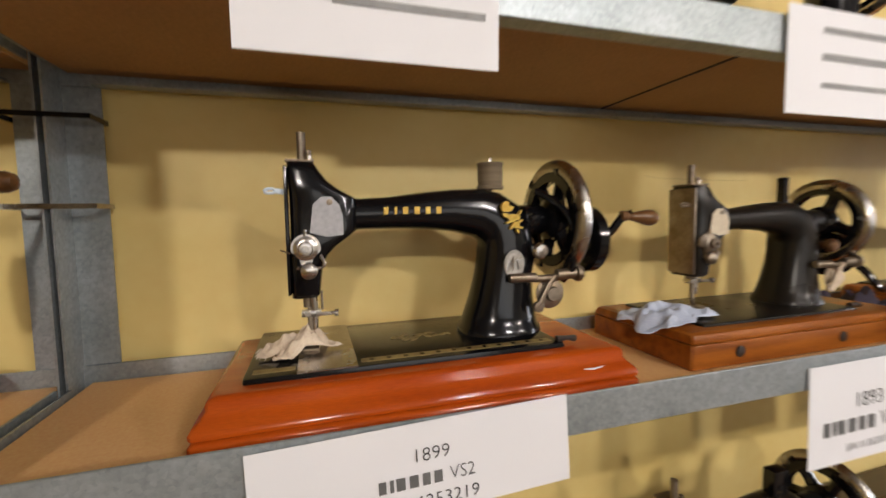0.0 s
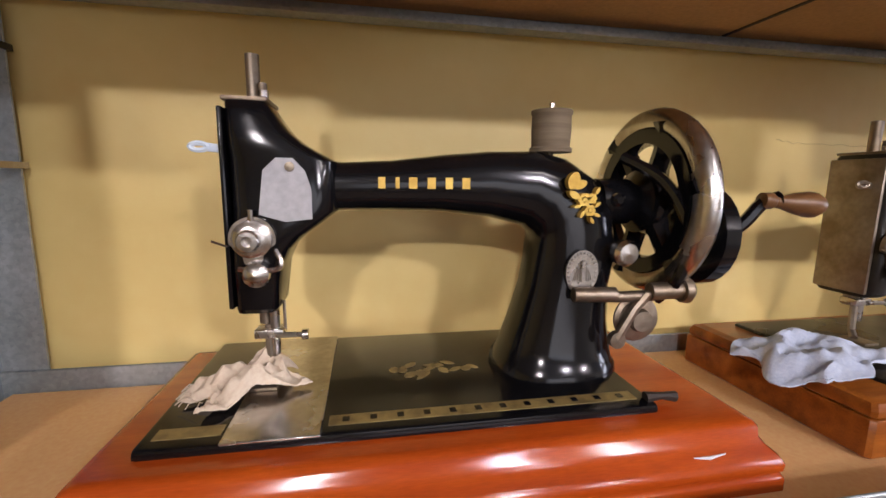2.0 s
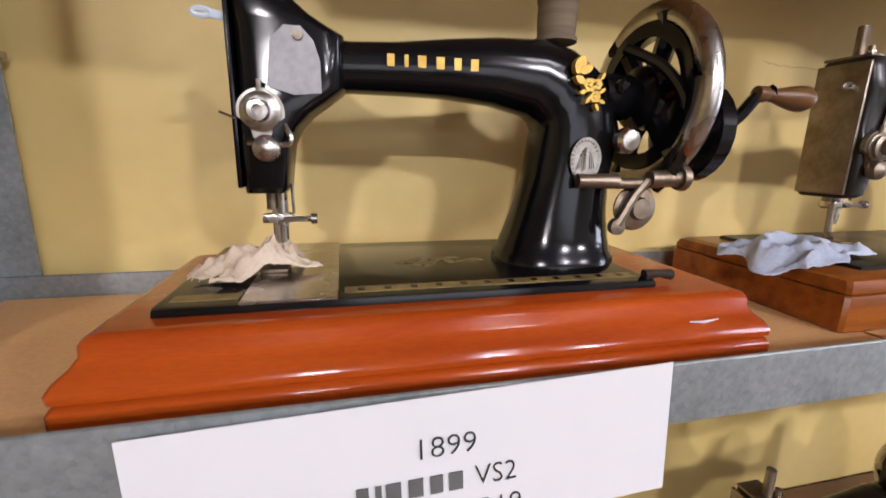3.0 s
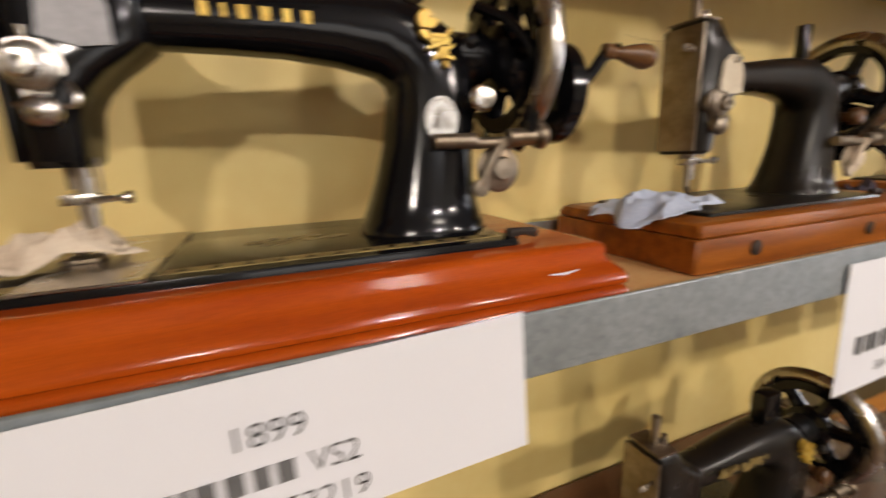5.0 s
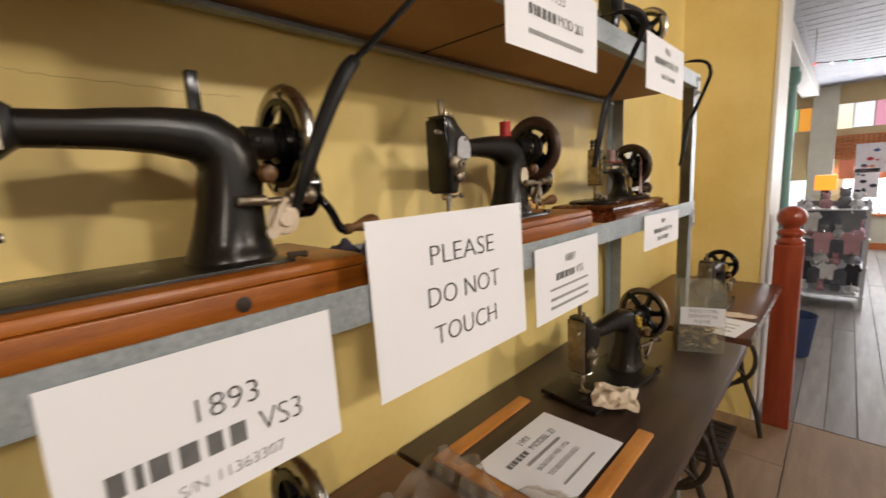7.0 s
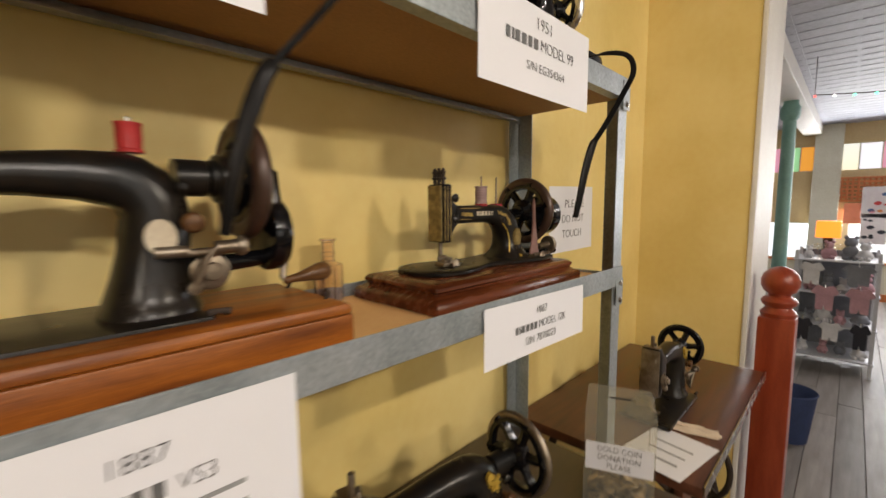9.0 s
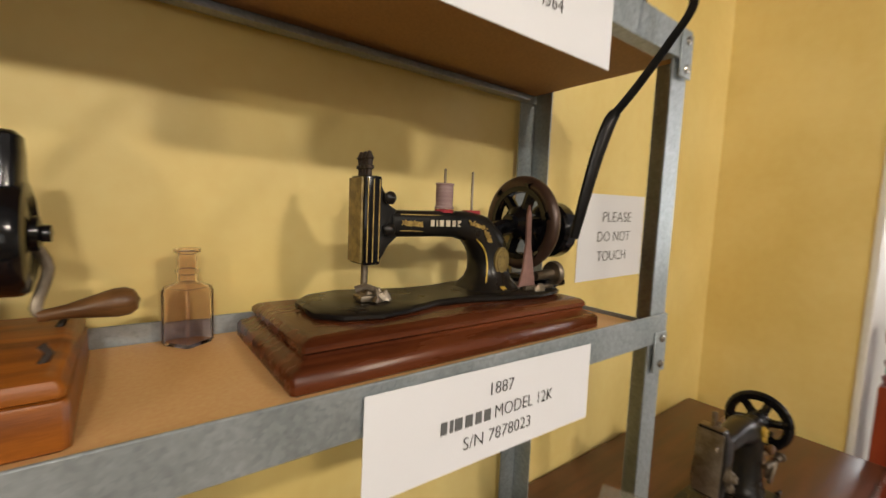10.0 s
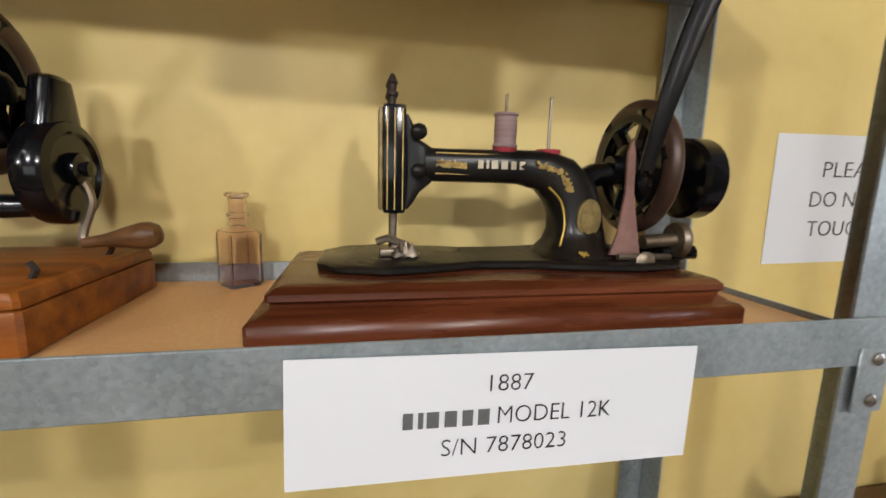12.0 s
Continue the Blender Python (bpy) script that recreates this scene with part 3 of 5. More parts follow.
def rose_spray(root, cx, cz, y):
    """Gold transfer: a bud above, two ringed roses and small leaves."""
    bm = B()

    def petal(px, pz, l, w, deg, up):
        a = radians(deg)
        out = [(px + u * math.cos(a) - v * math.sin(a), pz + u * math.sin(a) + v * math.cos(a)) for u, v in oval(12, l, w, 1.7)]
        plate(bm, out, y - up, 0.006)

    petal(cx - 0.0085, cz + 0.0155, 0.0072, 0.0050, 70, 0.0)
    petal(cx - 0.0035, cz + 0.0125, 0.0060, 0.0036, 20, 0.0003)
    petal(cx - 0.0075, cz + 0.0045, 0.0052, 0.0028, -30, 0.0)
    for px, pz, r in ((0.0010, 0.0010, 0.0052), (0.0075, 0.0018, 0.0040), (0.0062, -0.0075, 0.0046)):
        for k in range(6):
            petal(cx + px + r * 0.72 * math.cos(k * 1.047), cz + pz + r * 0.72 * math.sin(k * 1.047), r * 0.42, r * 0.33, k * 60 + 90, 0.0002 * (k % 3))
        petal(cx + px, cz + pz, r * 0.34, r * 0.34, 0, 0.0006)
    for px, pz, d in ((0.0125, -0.003, 40), (0.0125, -0.011, -20), (0.0, -0.0105, 60), (0.0085, -0.0155, -60), (-0.0045, -0.0045, 10), (0.012, 0.008, 60)):
        petal(cx + px, cz + pz, 0.0032, 0.0014, d, 0.0001)
    return tagged(part("gold_transfer", bm, M_GOLD, root, smooth=False), kind="stuff")


def sewing_machine(m, label, sx=1.0, sz=1.0, tag=None, spool=None, rim=None, enamel=None, base=None, wheel=(0.350, 0.197, 0.081, 6),
                   crank_at=None, bobbin=None, brand=True, slide=True, group="", bed=True, face=None, wheel_thick=0.011, spray=True, badge=None, bright=None):
    enamel = enamel or M_BLACK
    bright = bright or (M_STEEL if enamel is M_BLACK else M_DULL)
    root = thing("sewing_machine", m, label, "sewing machine", group)
    if base:
        x0, x1, y0, y1, steps, wood = base
        moulded_base(root, x0, x1, y0, y1, 0.046, steps, wood)
    if bed:
        bm = box(B(), -0.040 * sx, 0.312 * sx, -0.088 * sx, 0.088 * sx, 0.040, 0.052, 0.004)
        part("bed", bm, enamel, root)
    z0 = 0.052 * (1 - sz)
    up = Matrix.Translation((0, 0, z0))

    def P(name, bm, material, label=""):
        bmesh.ops.transform(bm, matrix=up, verts=bm.verts)
        return part(name, bm, material, root, label)

    P("body", body_mesh(sx, sz), enamel)
    # end plate of the head
    bm = box(B(), 0.0012, 0.0048, -0.024, 0.024, 0.118 * sz, 0.262 * sz, 0.0015)
    P("face_plate", bm, face or M_STEEL)
    # presser bar and needle bar
    bm = B()
    lathe(bm, [(0, 0.10 * sz), (0.0050, 0.10 * sz), (0.0050, 0.302 * sz), (0, 0.303 * sz)], Matrix.Translation((0.021 * sx, 0, 0)), 10)
    P("presser_bar", bm, M_DULL)
    bm = B()
    lathe(bm, [(0, 0.072), (0.003, 0.073), (0.0038, 0.1), (0.0038, 0.276 * sz), (0, 0.277 * sz)], Matrix.Translation((0.029 * sx, -0.006, 0)), 10)
    P("needle_bar", bm, M_STEEL)
    bm = B()
    box(bm, 0.014 * sx, 0.036 * sx, -0.012, 0.004, 0.090, 0.097, 0.0015)
    tube(bm, [(0.03 * sx, -0.012, 0.093), (0.052 * sx, -0.016, 0.094)], 0.0022, 8)
    lathe(bm, [(0, 0), (0.0042, 0.0005), (0.0042, 0.005), (0, 0.0055)], Matrix.Translation((0.05 * sx, -0.016, 0.094)) @ ALONG_X, 10)
    P("needle_clamp", bm, M_STEEL)
    bm = B()
    tube(bm, [(0.024 * sx, -0.004, 0.10), (0.024 * sx, -0.005, 0.064), (0.018 * sx, -0.012, 0.057)], 0.0034, 8)
    box(bm, 0.012 * sx, 0.032 * sx, -0.026, -0.002, 0.0535, 0.0565, 0.001)
    P("presser_foot", bm, M_DULL)
    # thread take-up lever
    bm = B()
    ex, ez = -0.013, 0.2345 * sz
    eye = [Vector((ex + 0.0055 * math.cos(2 * math.pi * i / 16), -0.018, ez + 0.0024 * math.sin(2 * math.pi * i / 16))) for i in range(17)]
    tube(bm, eye, 0.0019, 6)
    strap(bm, [(0.004, -0.014, ez - 0.001), (-0.004, -0.017, ez - 0.0005), (-0.0085, -0.018, ez)], [0.006, 0.006, 0.006], 0.002, [(0, 0, 1)] * 3)
    P("take_up_lever", bm, M_ENAMELEYE if enamel is M_BLACK else M_DULL)
    # tension: pear-shaped plate, dished discs with a hollow stud, ball below
    bm = B()
    tx, tz = 0.022 * sx, 0.171 * sz
    pear = []
    for i in range(28):
        a = 2 * math.pi * i / 28
        k = 0.0158 if math.sin(a) > -0.3 else 0.0158 - 0.0065 * min(1, (-math.sin(a) - 0.3) / 0.4)
        pear.append((tx + k * math.cos(a), tz + k * math.sin(a) - (0.010 if math.sin(a) < -0.75 else 0.0)))
    plate(bm, pear, -0.0325, 0.004)
    tube(bm, [(tx, -0.033, tz + 0.013), (tx, -0.0335, tz + 0.021)], 0.002, 8)
    P("tension_plate", bm, bright)
    bm = B()
    at = Matrix.Translation((tx, -0.0325, tz)) @ TO_FRONT
    lathe(bm, [(0, 0), (0.0128, 0.0), (0.0134, 0.0022), (0.0108, 0.0032), (0.0105, 0.0052), (0.0122, 0.0066), (0.0098, 0.008), (0.0078, 0.0082), (0.0078, 0.0125), (0.0066, 0.014), (0.0036, 0.0142), (0.0034, 0.009), (0, 0.009)], at, 26)
    P("tension_disc", bm, bright)
    bm = B()
    lathe(bm, [(0, 0), (0.0086, 0.001), (0.0096, 0.005), (0.0088, 0.009), (0.005, 0.012), (0, 0.0128)], Matrix.Translation((0.0245 * sx, -0.030, 0.1465 * sz)) @ TO_FRONT, 18)
    P("tension_knob", bm, bright)
    bm = B()
    tube(bm, smooth_line([(0.037 * sx, -0.031, 0.163 * sz), (0.041 * sx, -0.034, 0.154 * sz), (0.036 * sx, -0.034, 0.149 * sz), (0.012 * sx, -0.033, 0.150 * sz)], 4), 0.0020, 6)
    tube(bm, [(0.006 * sx, -0.033, 0.166 * sz), (-0.004 * sx, -0.034, 0.170 * sz)], 0.0009, 6)
    P("check_spring", bm, bright)
    # cap of the head, thread guide wire below
    bm = box(B(), 0.0035, 0.034 * sx, -0.021, 0.021, 0.2665 * sz, 0.2695 * sz, 0.001)
    lathe(bm, [(0, 0.2695 * sz), (0.0032, 0.2695 * sz), (0.0032, 0.281 * sz), (0, 0.282 * sz)], Matrix.Translation((0.0285 * sx, -0.006, 0)), 10)
    P("head_cap", bm, M_DULL)
    bm = B()
    tube(bm, [(0.037 * sx, -0.010, 0.120 * sz), (0.0375 * sx, -0.012, 0.098)], 0.0014, 6)
    P("thread_guide", bm, M_DULL)
    if brand:
        x = 0.110 * sx
        for w in (0.0062, 0.0034, 0.0074, 0.0074, 0.0064, 0.0072):
            P("maker_mark", box(B(), x, x + w * 0.85, -0.0252, -0.0222, 0.207 * sz, 0.2155 * sz), M_GOLD)
            x += w + 0.0066
    if spray:
        rose_spray(root, 0.268 * sx, 0.199 * sz + z0, -0.0375)
    if tag:
        bm = B()
        t = 0.033 * sx
        out = [(t - .006, .188), (t - .002, .219), (t + .007, .2275), (t + .018, .2275), (t + .026, .219), (t + .030, .206), (t + .030, .185), (t + .012, .183)]
        plate(bm, [(x, z * sz) for x, z in out], -0.0315, 0.0014)
        P("paper_tag", bm, tag)
        bm = B()
        lathe(bm, [(0, 0), (0.0035, 0.0004), (0.0032, 0.002), (0, 0.0024)], Matrix.Translation((t + .016, -0.0315, .2215 * sz)) @ TO_FRONT, 10)
        P("thread_stud", bm, M_DULL)
    if spool:
        bm = B()
        lathe(bm, [(0, 0.23 * sz), (0.0028, 0.23 * sz), (0.0024, 0.278 * sz), (0, 0.28 * sz)], Matrix.Translation((0.255 * sx, 0.0, 0)), 8)
        P("spool_pin", bm, M_STEEL)
        bm = B()
        k = 0.7 if spool is M_RED else 1.0
        lathe(bm, [(a * k, b) for a, b in ((0, .238 * sz), (.0175, .238 * sz), (.0178, .241 * sz), (.0158, .2425 * sz), (.0165, .255 * sz), (.0162, .268 * sz), (.0172, .2695 * sz), (.017, .272 * sz), (.004, .273 * sz), (0, .273 * sz))],
              Matrix.Translation((0.255 * sx, 0, 0)), 22)
        P("thread_spool", bm, spool)
    wx, wz, wr, ws = wheel
    handwheel(root, wx * sx, wz * sz + z0, wr, ws, rim or M_STEEL, thick=wheel_thick)
    bm = B()
    lathe(bm, [(0, 0), (0.02, 0), (0.02, 0.03), (0.015, 0.034), (0.015, (wx - 0.3) * sx)], Matrix.Translation((0.298 * sx, 0, wz * sz)) @ ALONG_X, 18)
    P("shaft_collar", bm, enamel)
    # stitch-length knob and badge
    bm = B()
    lathe(bm, [(0, 0), (0.006, 0), (0.006, 0.010), (0.0105, 0.012), (0.0108, 0.019), (0.008, 0.0225), (0, 0.0235)], Matrix.Translation((0.304 * sx, -0.026, 0.158 * sz)) @ TO_FRONT, 18)
    P("stitch_knob", bm, M_STEEL if enamel is M_BLACK else M_HANDLE)
    if badge:
        bm = B()
        bx, bz = 0.271 * sx, 0.142 * sz
        plate(bm, [(bx + u, bz + v) for u, v in oval(24, 0.0140, 0.0180)], -0.0375, 0.004)
        if badge is M_STEEL:
            for k in range(26):
                a = 2 * math.pi * k / 26
                box(bm, bx + 0.0118 * math.cos(a) - 0.0008, bx + 0.0118 * math.cos(a) + 0.0008, -0.0388, -0.037, bz + 0.0155 * math.sin(a) - 0.0008, bz + 0.0155 * math.sin(a) + 0.0008)
            for k in range(9):
                tube(bm, [(bx + (k - 4) * 0.0020, -0.0378, bz - 0.008 + 0.001 * (k % 3)), (bx + (k - 4) * 0.0015, -0.0380, bz + 0.010 - 0.0006 * (k - 4) ** 2)], 0.0007, 5)
            box(bm, bx - 0.0014, bx + 0.0014, -0.0396, -0.037, bz - 0.009, bz + 0.009)
            box(bm, bx - 0.0034, bx + 0.0034, -0.0393, -0.037, bz - 0.0095, bz - 0.0075)
        P("oval_badge", bm, badge)
    # bobbin winder
    bm = B()
    z = 0.125 * sz
    tube(bm, [(0.262 * sx, -0.042, z), (0.296 * sx, -0.046, z)], 0.0062, 10)
    tube(bm, [(0.296 * sx, -0.046, z - 0.002), (0.335 * sx, -0.048, z - 0.001)], 0.0045, 10)
    tube(bm, [(0.325 * sx, -0.048, z + 0.002), (0.356 * sx, -0.05, z + 0.003)], 0.0072, 10)
    lathe(bm, [(0, 0), (0.010, 0.001), (0.0112, 0.006), (0.008, 0.010), (0, 0.011)], Matrix.Translation((0.350 * sx, -0.05, z + 0.003)) @ ALONG_X, 14)
    P("bobbin_winder", bm, M_DULL)
    bm = B()
    at = Matrix.Translation((0.321 * sx, -0.036, z - 0.023)) @ TO_FRONT
    lathe(bm, [(0, 0), (0.019, 0), (0.020, 0.003), (0.0165, 0.005), (0.0175, 0.007), (0.010, 0.009), (0.0085, 0.013), (0, 0.0135)], at, 24)
    tube(bm, [(0.300 * sx, -0.047, z - 0.036), (0.312 * sx, -0.049, z - 0.012), (0.322 * sx, -0.05, z + 0.001)], 0.004, 8)
    lathe(bm, [(0, 0), (0.007, 0), (0.007, 0.006), (0, 0.007)], Matrix.Translation((0.300 * sx, -0.043, z - 0.038)) @ TO_FRONT, 10)
    P("winder_cam", bm, bobbin or M_DULL)
    if slide:
        bm = box(B(), 0.010 * sx, 0.070 * sx, -0.0895 * sx, 0.086 * sx, 0.0515, 0.0535, 0.0006, 1)
        part("slide_plate", bm, M_STEEL, root)
        bm = box(B(), 0.074 * sx, 0.30 * sx, -0.078 * sx, -0.066 * sx, 0.0515, 0.0526)
        part("gold_border", bm, M_FADED, root)
        bm = box(B(), -0.032 * sx, 0.008 * sx, -0.078 * sx, -0.066 * sx, 0.0515, 0.0526)
        part("gold_border", bm, M_FADED, root)
        pts = B()
        for i in range(12):
            x = (0.083 + i * 0.0185) * sx
            box(pts, x, x + 0.0045, -0.0745 * sx, -0.0695 * sx, 0.0525, 0.0531)
        part("border_dots", pts, M_BLACK, root)
    # hinge catch at the bed's end
    bm = B()
    tube(bm, [(0.305 * sx, -0.08 * sx, 0.054), (0.318 * sx, -0.081 * sx, 0.055), (0.330 * sx, -0.08 * sx, 0.053)], [0.0045, 0.0028, 0.0042], 8)
    part("bed_catch", bm, M_IRON, root)
    # screw under the arm
    bm = B()
    lathe(bm, [(0, 0), (0.0055, 0), (0.0055, 0.004), (0.003, 0.006), (0, 0.006)], Matrix.Translation((0.296 * sx, -0.038, 0.20 * sz)) @ TO_FRONT, 10)
    P("screw", bm, enamel)
    if crank_at:
        gx, gz, gr, hat, apts, hd = crank_at
        crank(root, gx, gz, gr, hat, apts, hd)
    return root


def bed_flowers(root, cx, cy, z, s, material, seed):
    rng = random.Random(seed)
    bm = B()
    for i in range(17):
        t = rng.uniform(-1, 1)
        px, py = cx + t * s * 1.7, cy + rng.uniform(-1, 1) * s * (1 - abs(t)) * 0.9
        a = rng.uniform(0, 3.14)
        l, w = s * rng.uniform(0.2, 0.45), s * rng.uniform(0.12, 0.22)
        base = [Vector((px + u * math.cos(a) - v * math.sin(a), py + u * math.sin(a) + v * math.cos(a), 0)) for u, v in oval(8, l, w, 1.6)]
        loft(bm, [[p + Vector((0, 0, z)) for p in base], [p + Vector((0, 0, z + 0.0005 + 0.0001 * (i % 4))) for p in base]])
    tagged(part("bed_transfer", bm, material, root, smooth=False), kind="stuff")


OGEE = ((0.0, 0.0), (0.0, 0.008), (0.0018, 0.011), (0.0045, 0.0125), (0.001, 0.0145), (0.0005, 0.019), (0.0035, 0.024), (0.009, 0.029), (0.0125, 0.034), (0.013, 0.041), (0.0155, 0.0445), (0.02, 0.046))
PLAINBOX = ((0.002, 0.0), (0.0, 0.002), (0.0, 0.031), (0.001, 0.033), (0.0035, 0.0335), (0.0015, 0.035), (0.001, 0.040), (0.004, 0.0455), (0.010, 0.048))
STEPPED = ((0.002, 0.0), (0.0, 0.002), (0.0, 0.016), (0.003, 0.020), (0.009, 0.0215), (0.012, 0.024), (0.016, 0.026), (0.016, 0.029), (0.013, 0.032), (0.0135, 0.037), (0.018, 0.041), (0.026, 0.043))

# first machine: orange base, hand crank
m1 = sewing_machine(Matrix.Translation((0.013, 0.583, SHELF_Z)),
                    "glossy black hand-crank sewing machine on an orange wooden base",
                    tag=M_TAG, spool=M_THREAD, face=M_BLACK, badge=M_STEEL, base=(-0.080, 0.390, -0.124, 0.100, OGEE, M_ORANGE),
                    crank_at=(0.400, 0.168, 0.046, (0.432, -0.042, 0.200),
                              [(0.405, -0.03, 0.168), (0.418, -0.036, 0.181), (0.430, -0.040, 0.198), (0.442, -0.042, 0.201)], (1, -0.12, -0.08)),
                    group="sewing machines on the shelf")
bed_flowers(m1, 0.155, -0.003, 0.052, 0.022, M_FADED, 8)

bm = B()
tube(bm, [(0.318, -0.1175, 0.0285), (0.330, -0.1178, 0.0275), (0.343, -0.1172, 0.0290)], [0.0004, 0.0012, 0.0004], 6)
part("paint_scratch", bm, M_PAPER, m1, "pale scratch in the varnish")
# belt guard curving in front of the handwheel
bm = B()
tube(bm, smooth_line([(0.315, -0.012, 0.235), (0.335, -0.040, 0.215), (0.346, -0.058, 0.180), (0.345, -0.055, 0.140), (0.338, -0.040, 0.118)], 5), 0.0048, 8)
part("belt_guard", bm, M_BLACK, m1)

# second: smaller, worn, honey wood base
m2 = sewing_machine(Matrix.Translation((0.577, 0.575, SHELF_Z)),
                    "worn black sewing machine with cream tag on brown wooden base",
                    sx=0.87, sz=0.89, tag=M_CREAMTAG, enamel=M_WORN, base=(-0.080, 0.352, -0.100, 0.098, PLAINBOX, M_WALNUT),
                    wheel=(0.356, 0.20, 0.072, 4), bobbin=M_CREAM, brand=False, slide=False, spray=False, face=M_DULL,
                    crank_at=(0.326, 0.128, 0.038, (0.346, -0.070, 0.075),
                              [(0.330, -0.03, 0.12), (0.334, -0.052, 0.10), (0.337, -0.067, 0.078), (0.346, -0.070, 0.075)], (1, 0.05, 0.12)),
                    group="sewing machines on the shelf")
for hx in (0.0, 0.2):
    bm = B()
    lathe(bm, [(0, 0), (0.0075, 0), (0.0078, 0.0015), (0.005, 0.0025), (0, 0.0026)], Matrix.Translation((hx, -0.1, 0.019)) @ TO_FRONT, 14)
    part("keyhole_plate", bm, M_IRON, m2)
bm = box(B(), 0.206, 0.218, -0.006, 0.006, 0.205, 0.258, 0.002)
part("bobbin_holder", bm, M_BLACK, m2)

# third: heavy brown handwheel, crank case
m3 = sewing_machine(Matrix.Translation((1.170, 0.584, SHELF_Z)),
                    "worn black sewing machine with heavy brown handwheel on wooden base",
                    sx=0.83, sz=0.87, tag=M_TAG, enamel=M_WORN, badge=M_CREAMTAG, base=(-0.060, 0.398, -0.108, 0.086, PLAINBOX, M_OLDWOOD),
                    wheel=(0.383, 0.212, 0.071, 5), rim=M_DARKRIM, brand=False, slide=False, spray=False, spool=M_RED, face=M_BLACK,
                    wheel_thick=0.0125, group="sewing machines on the shelf")
bm = B()
lathe(bm, [(0, 0), (0.037, 0.0), (0.045, 0.003), (0.047, 0.007), (0.047, 0.020), (0.044, 0.025), (0.036, 0.027), (0.033, 0.024), (0.018, 0.024), (0, 0.026)], Matrix.Translation((0.343, 0.02, 0.125)) @ ALONG_X, 36)
loft(bm, [[Vector((0.356 + u, 0.02 + v, z)) for u, v in oval(18, a, b, 3.4)] for z, a, b in ((0.12, 0.010, 0.030), (0.165, 0.011, 0.026), (0.19, 0.0115, 0.019), (0.203, 0.011, 0.016), (0.207, 0.007, 0.011))])
lathe(bm, [(0, 0), (0.015, 0), (0.014, 0.005), (0.007, 0.007), (0.007, 0.012), (0, 0.013)], Matrix.Translation((0.369, 0.02, 0.128)) @ ALONG_X, 18)
part("crank_case", bm, M_BLACK, m3)
bm = B()
lathe(bm, [(0, -0.036), (0.020, -0.036), (0.022, -0.030), (0.027, -0.029), (0.027, -0.024), (0.023, -0.022), (0.030, -0.019), (0.034, -0.017), (0.034, -0.011), (0, -0.010)], Matrix.Translation((0.383 * 0.83, 0, 0.1912)) @ ALONG_X, 26)
part("belt_pulley", bm, M_WORN, m3)
bm = B()
tube(bm, [(0.26, 0.0, 0.092), (0.30, 0.01, 0.094), (0.345, 0.018, 0.095)], [0.015, 0.011, 0.010], 12)
part("crank_bracket", bm, M_BLACK, m3)
bm = B()
tube(bm, smooth_line([(0.368, 0.022, 0.122), (0.378, 0.020, 0.100), (0.370, 0.016, 0.068), (0.378, 0.014, 0.062)], 4), 0.0042, 8)
part("crank_arm", bm, M_DULL, m3)
bm = B()
lathe(bm, [(0, -0.006), (0.005, -0.005), (0.0052, 0.004), (0.0062, 0.014), (0.010, 0.032), (0.0128, 0.046), (0.0125, 0.054), (0.009, 0.060), (0, 0.063)],
      Matrix.Translation((0.376, 0.014, 0.062)) @ Vector((1, -0.05, 0.14)).to_track_quat("Z", "Y").to_matrix().to_4x4(), 16)
part("crank_handle", bm, M_HANDLE, m3)
for hy in (-0.07, 0.03):
    bm = B()
    tube(bm, [(0.381, hy, 0.045), (0.386, hy, 0.054), (0.382, hy, 0.060)], 0.0028, 6)
    part("lid_hook", bm, M_IRON, m3)


def fiddle_outline(n=60):
    """Waisted outline of the old bed, half widths along its length."""
    keys = ((0.0, 0.03), (0.02, 0.056), (0.06, 0.068), (0.10, 0.060), (0.15, 0.044), (0.20, 0.046), (0.25, 0.060), (0.31, 0.070), (0.36, 0.060), (0.38, 0.034))
    xs = [k[0] for k in keys]
    ws = [k[1] for k in keys]
    pts = [(i / n * 0.38, float(np.interp(i / n * 0.38, xs, ws))) for i in range(n + 1)]
    return [(x, -w) for x, w in pts] + [(x, w) for x, w in reversed(pts)]


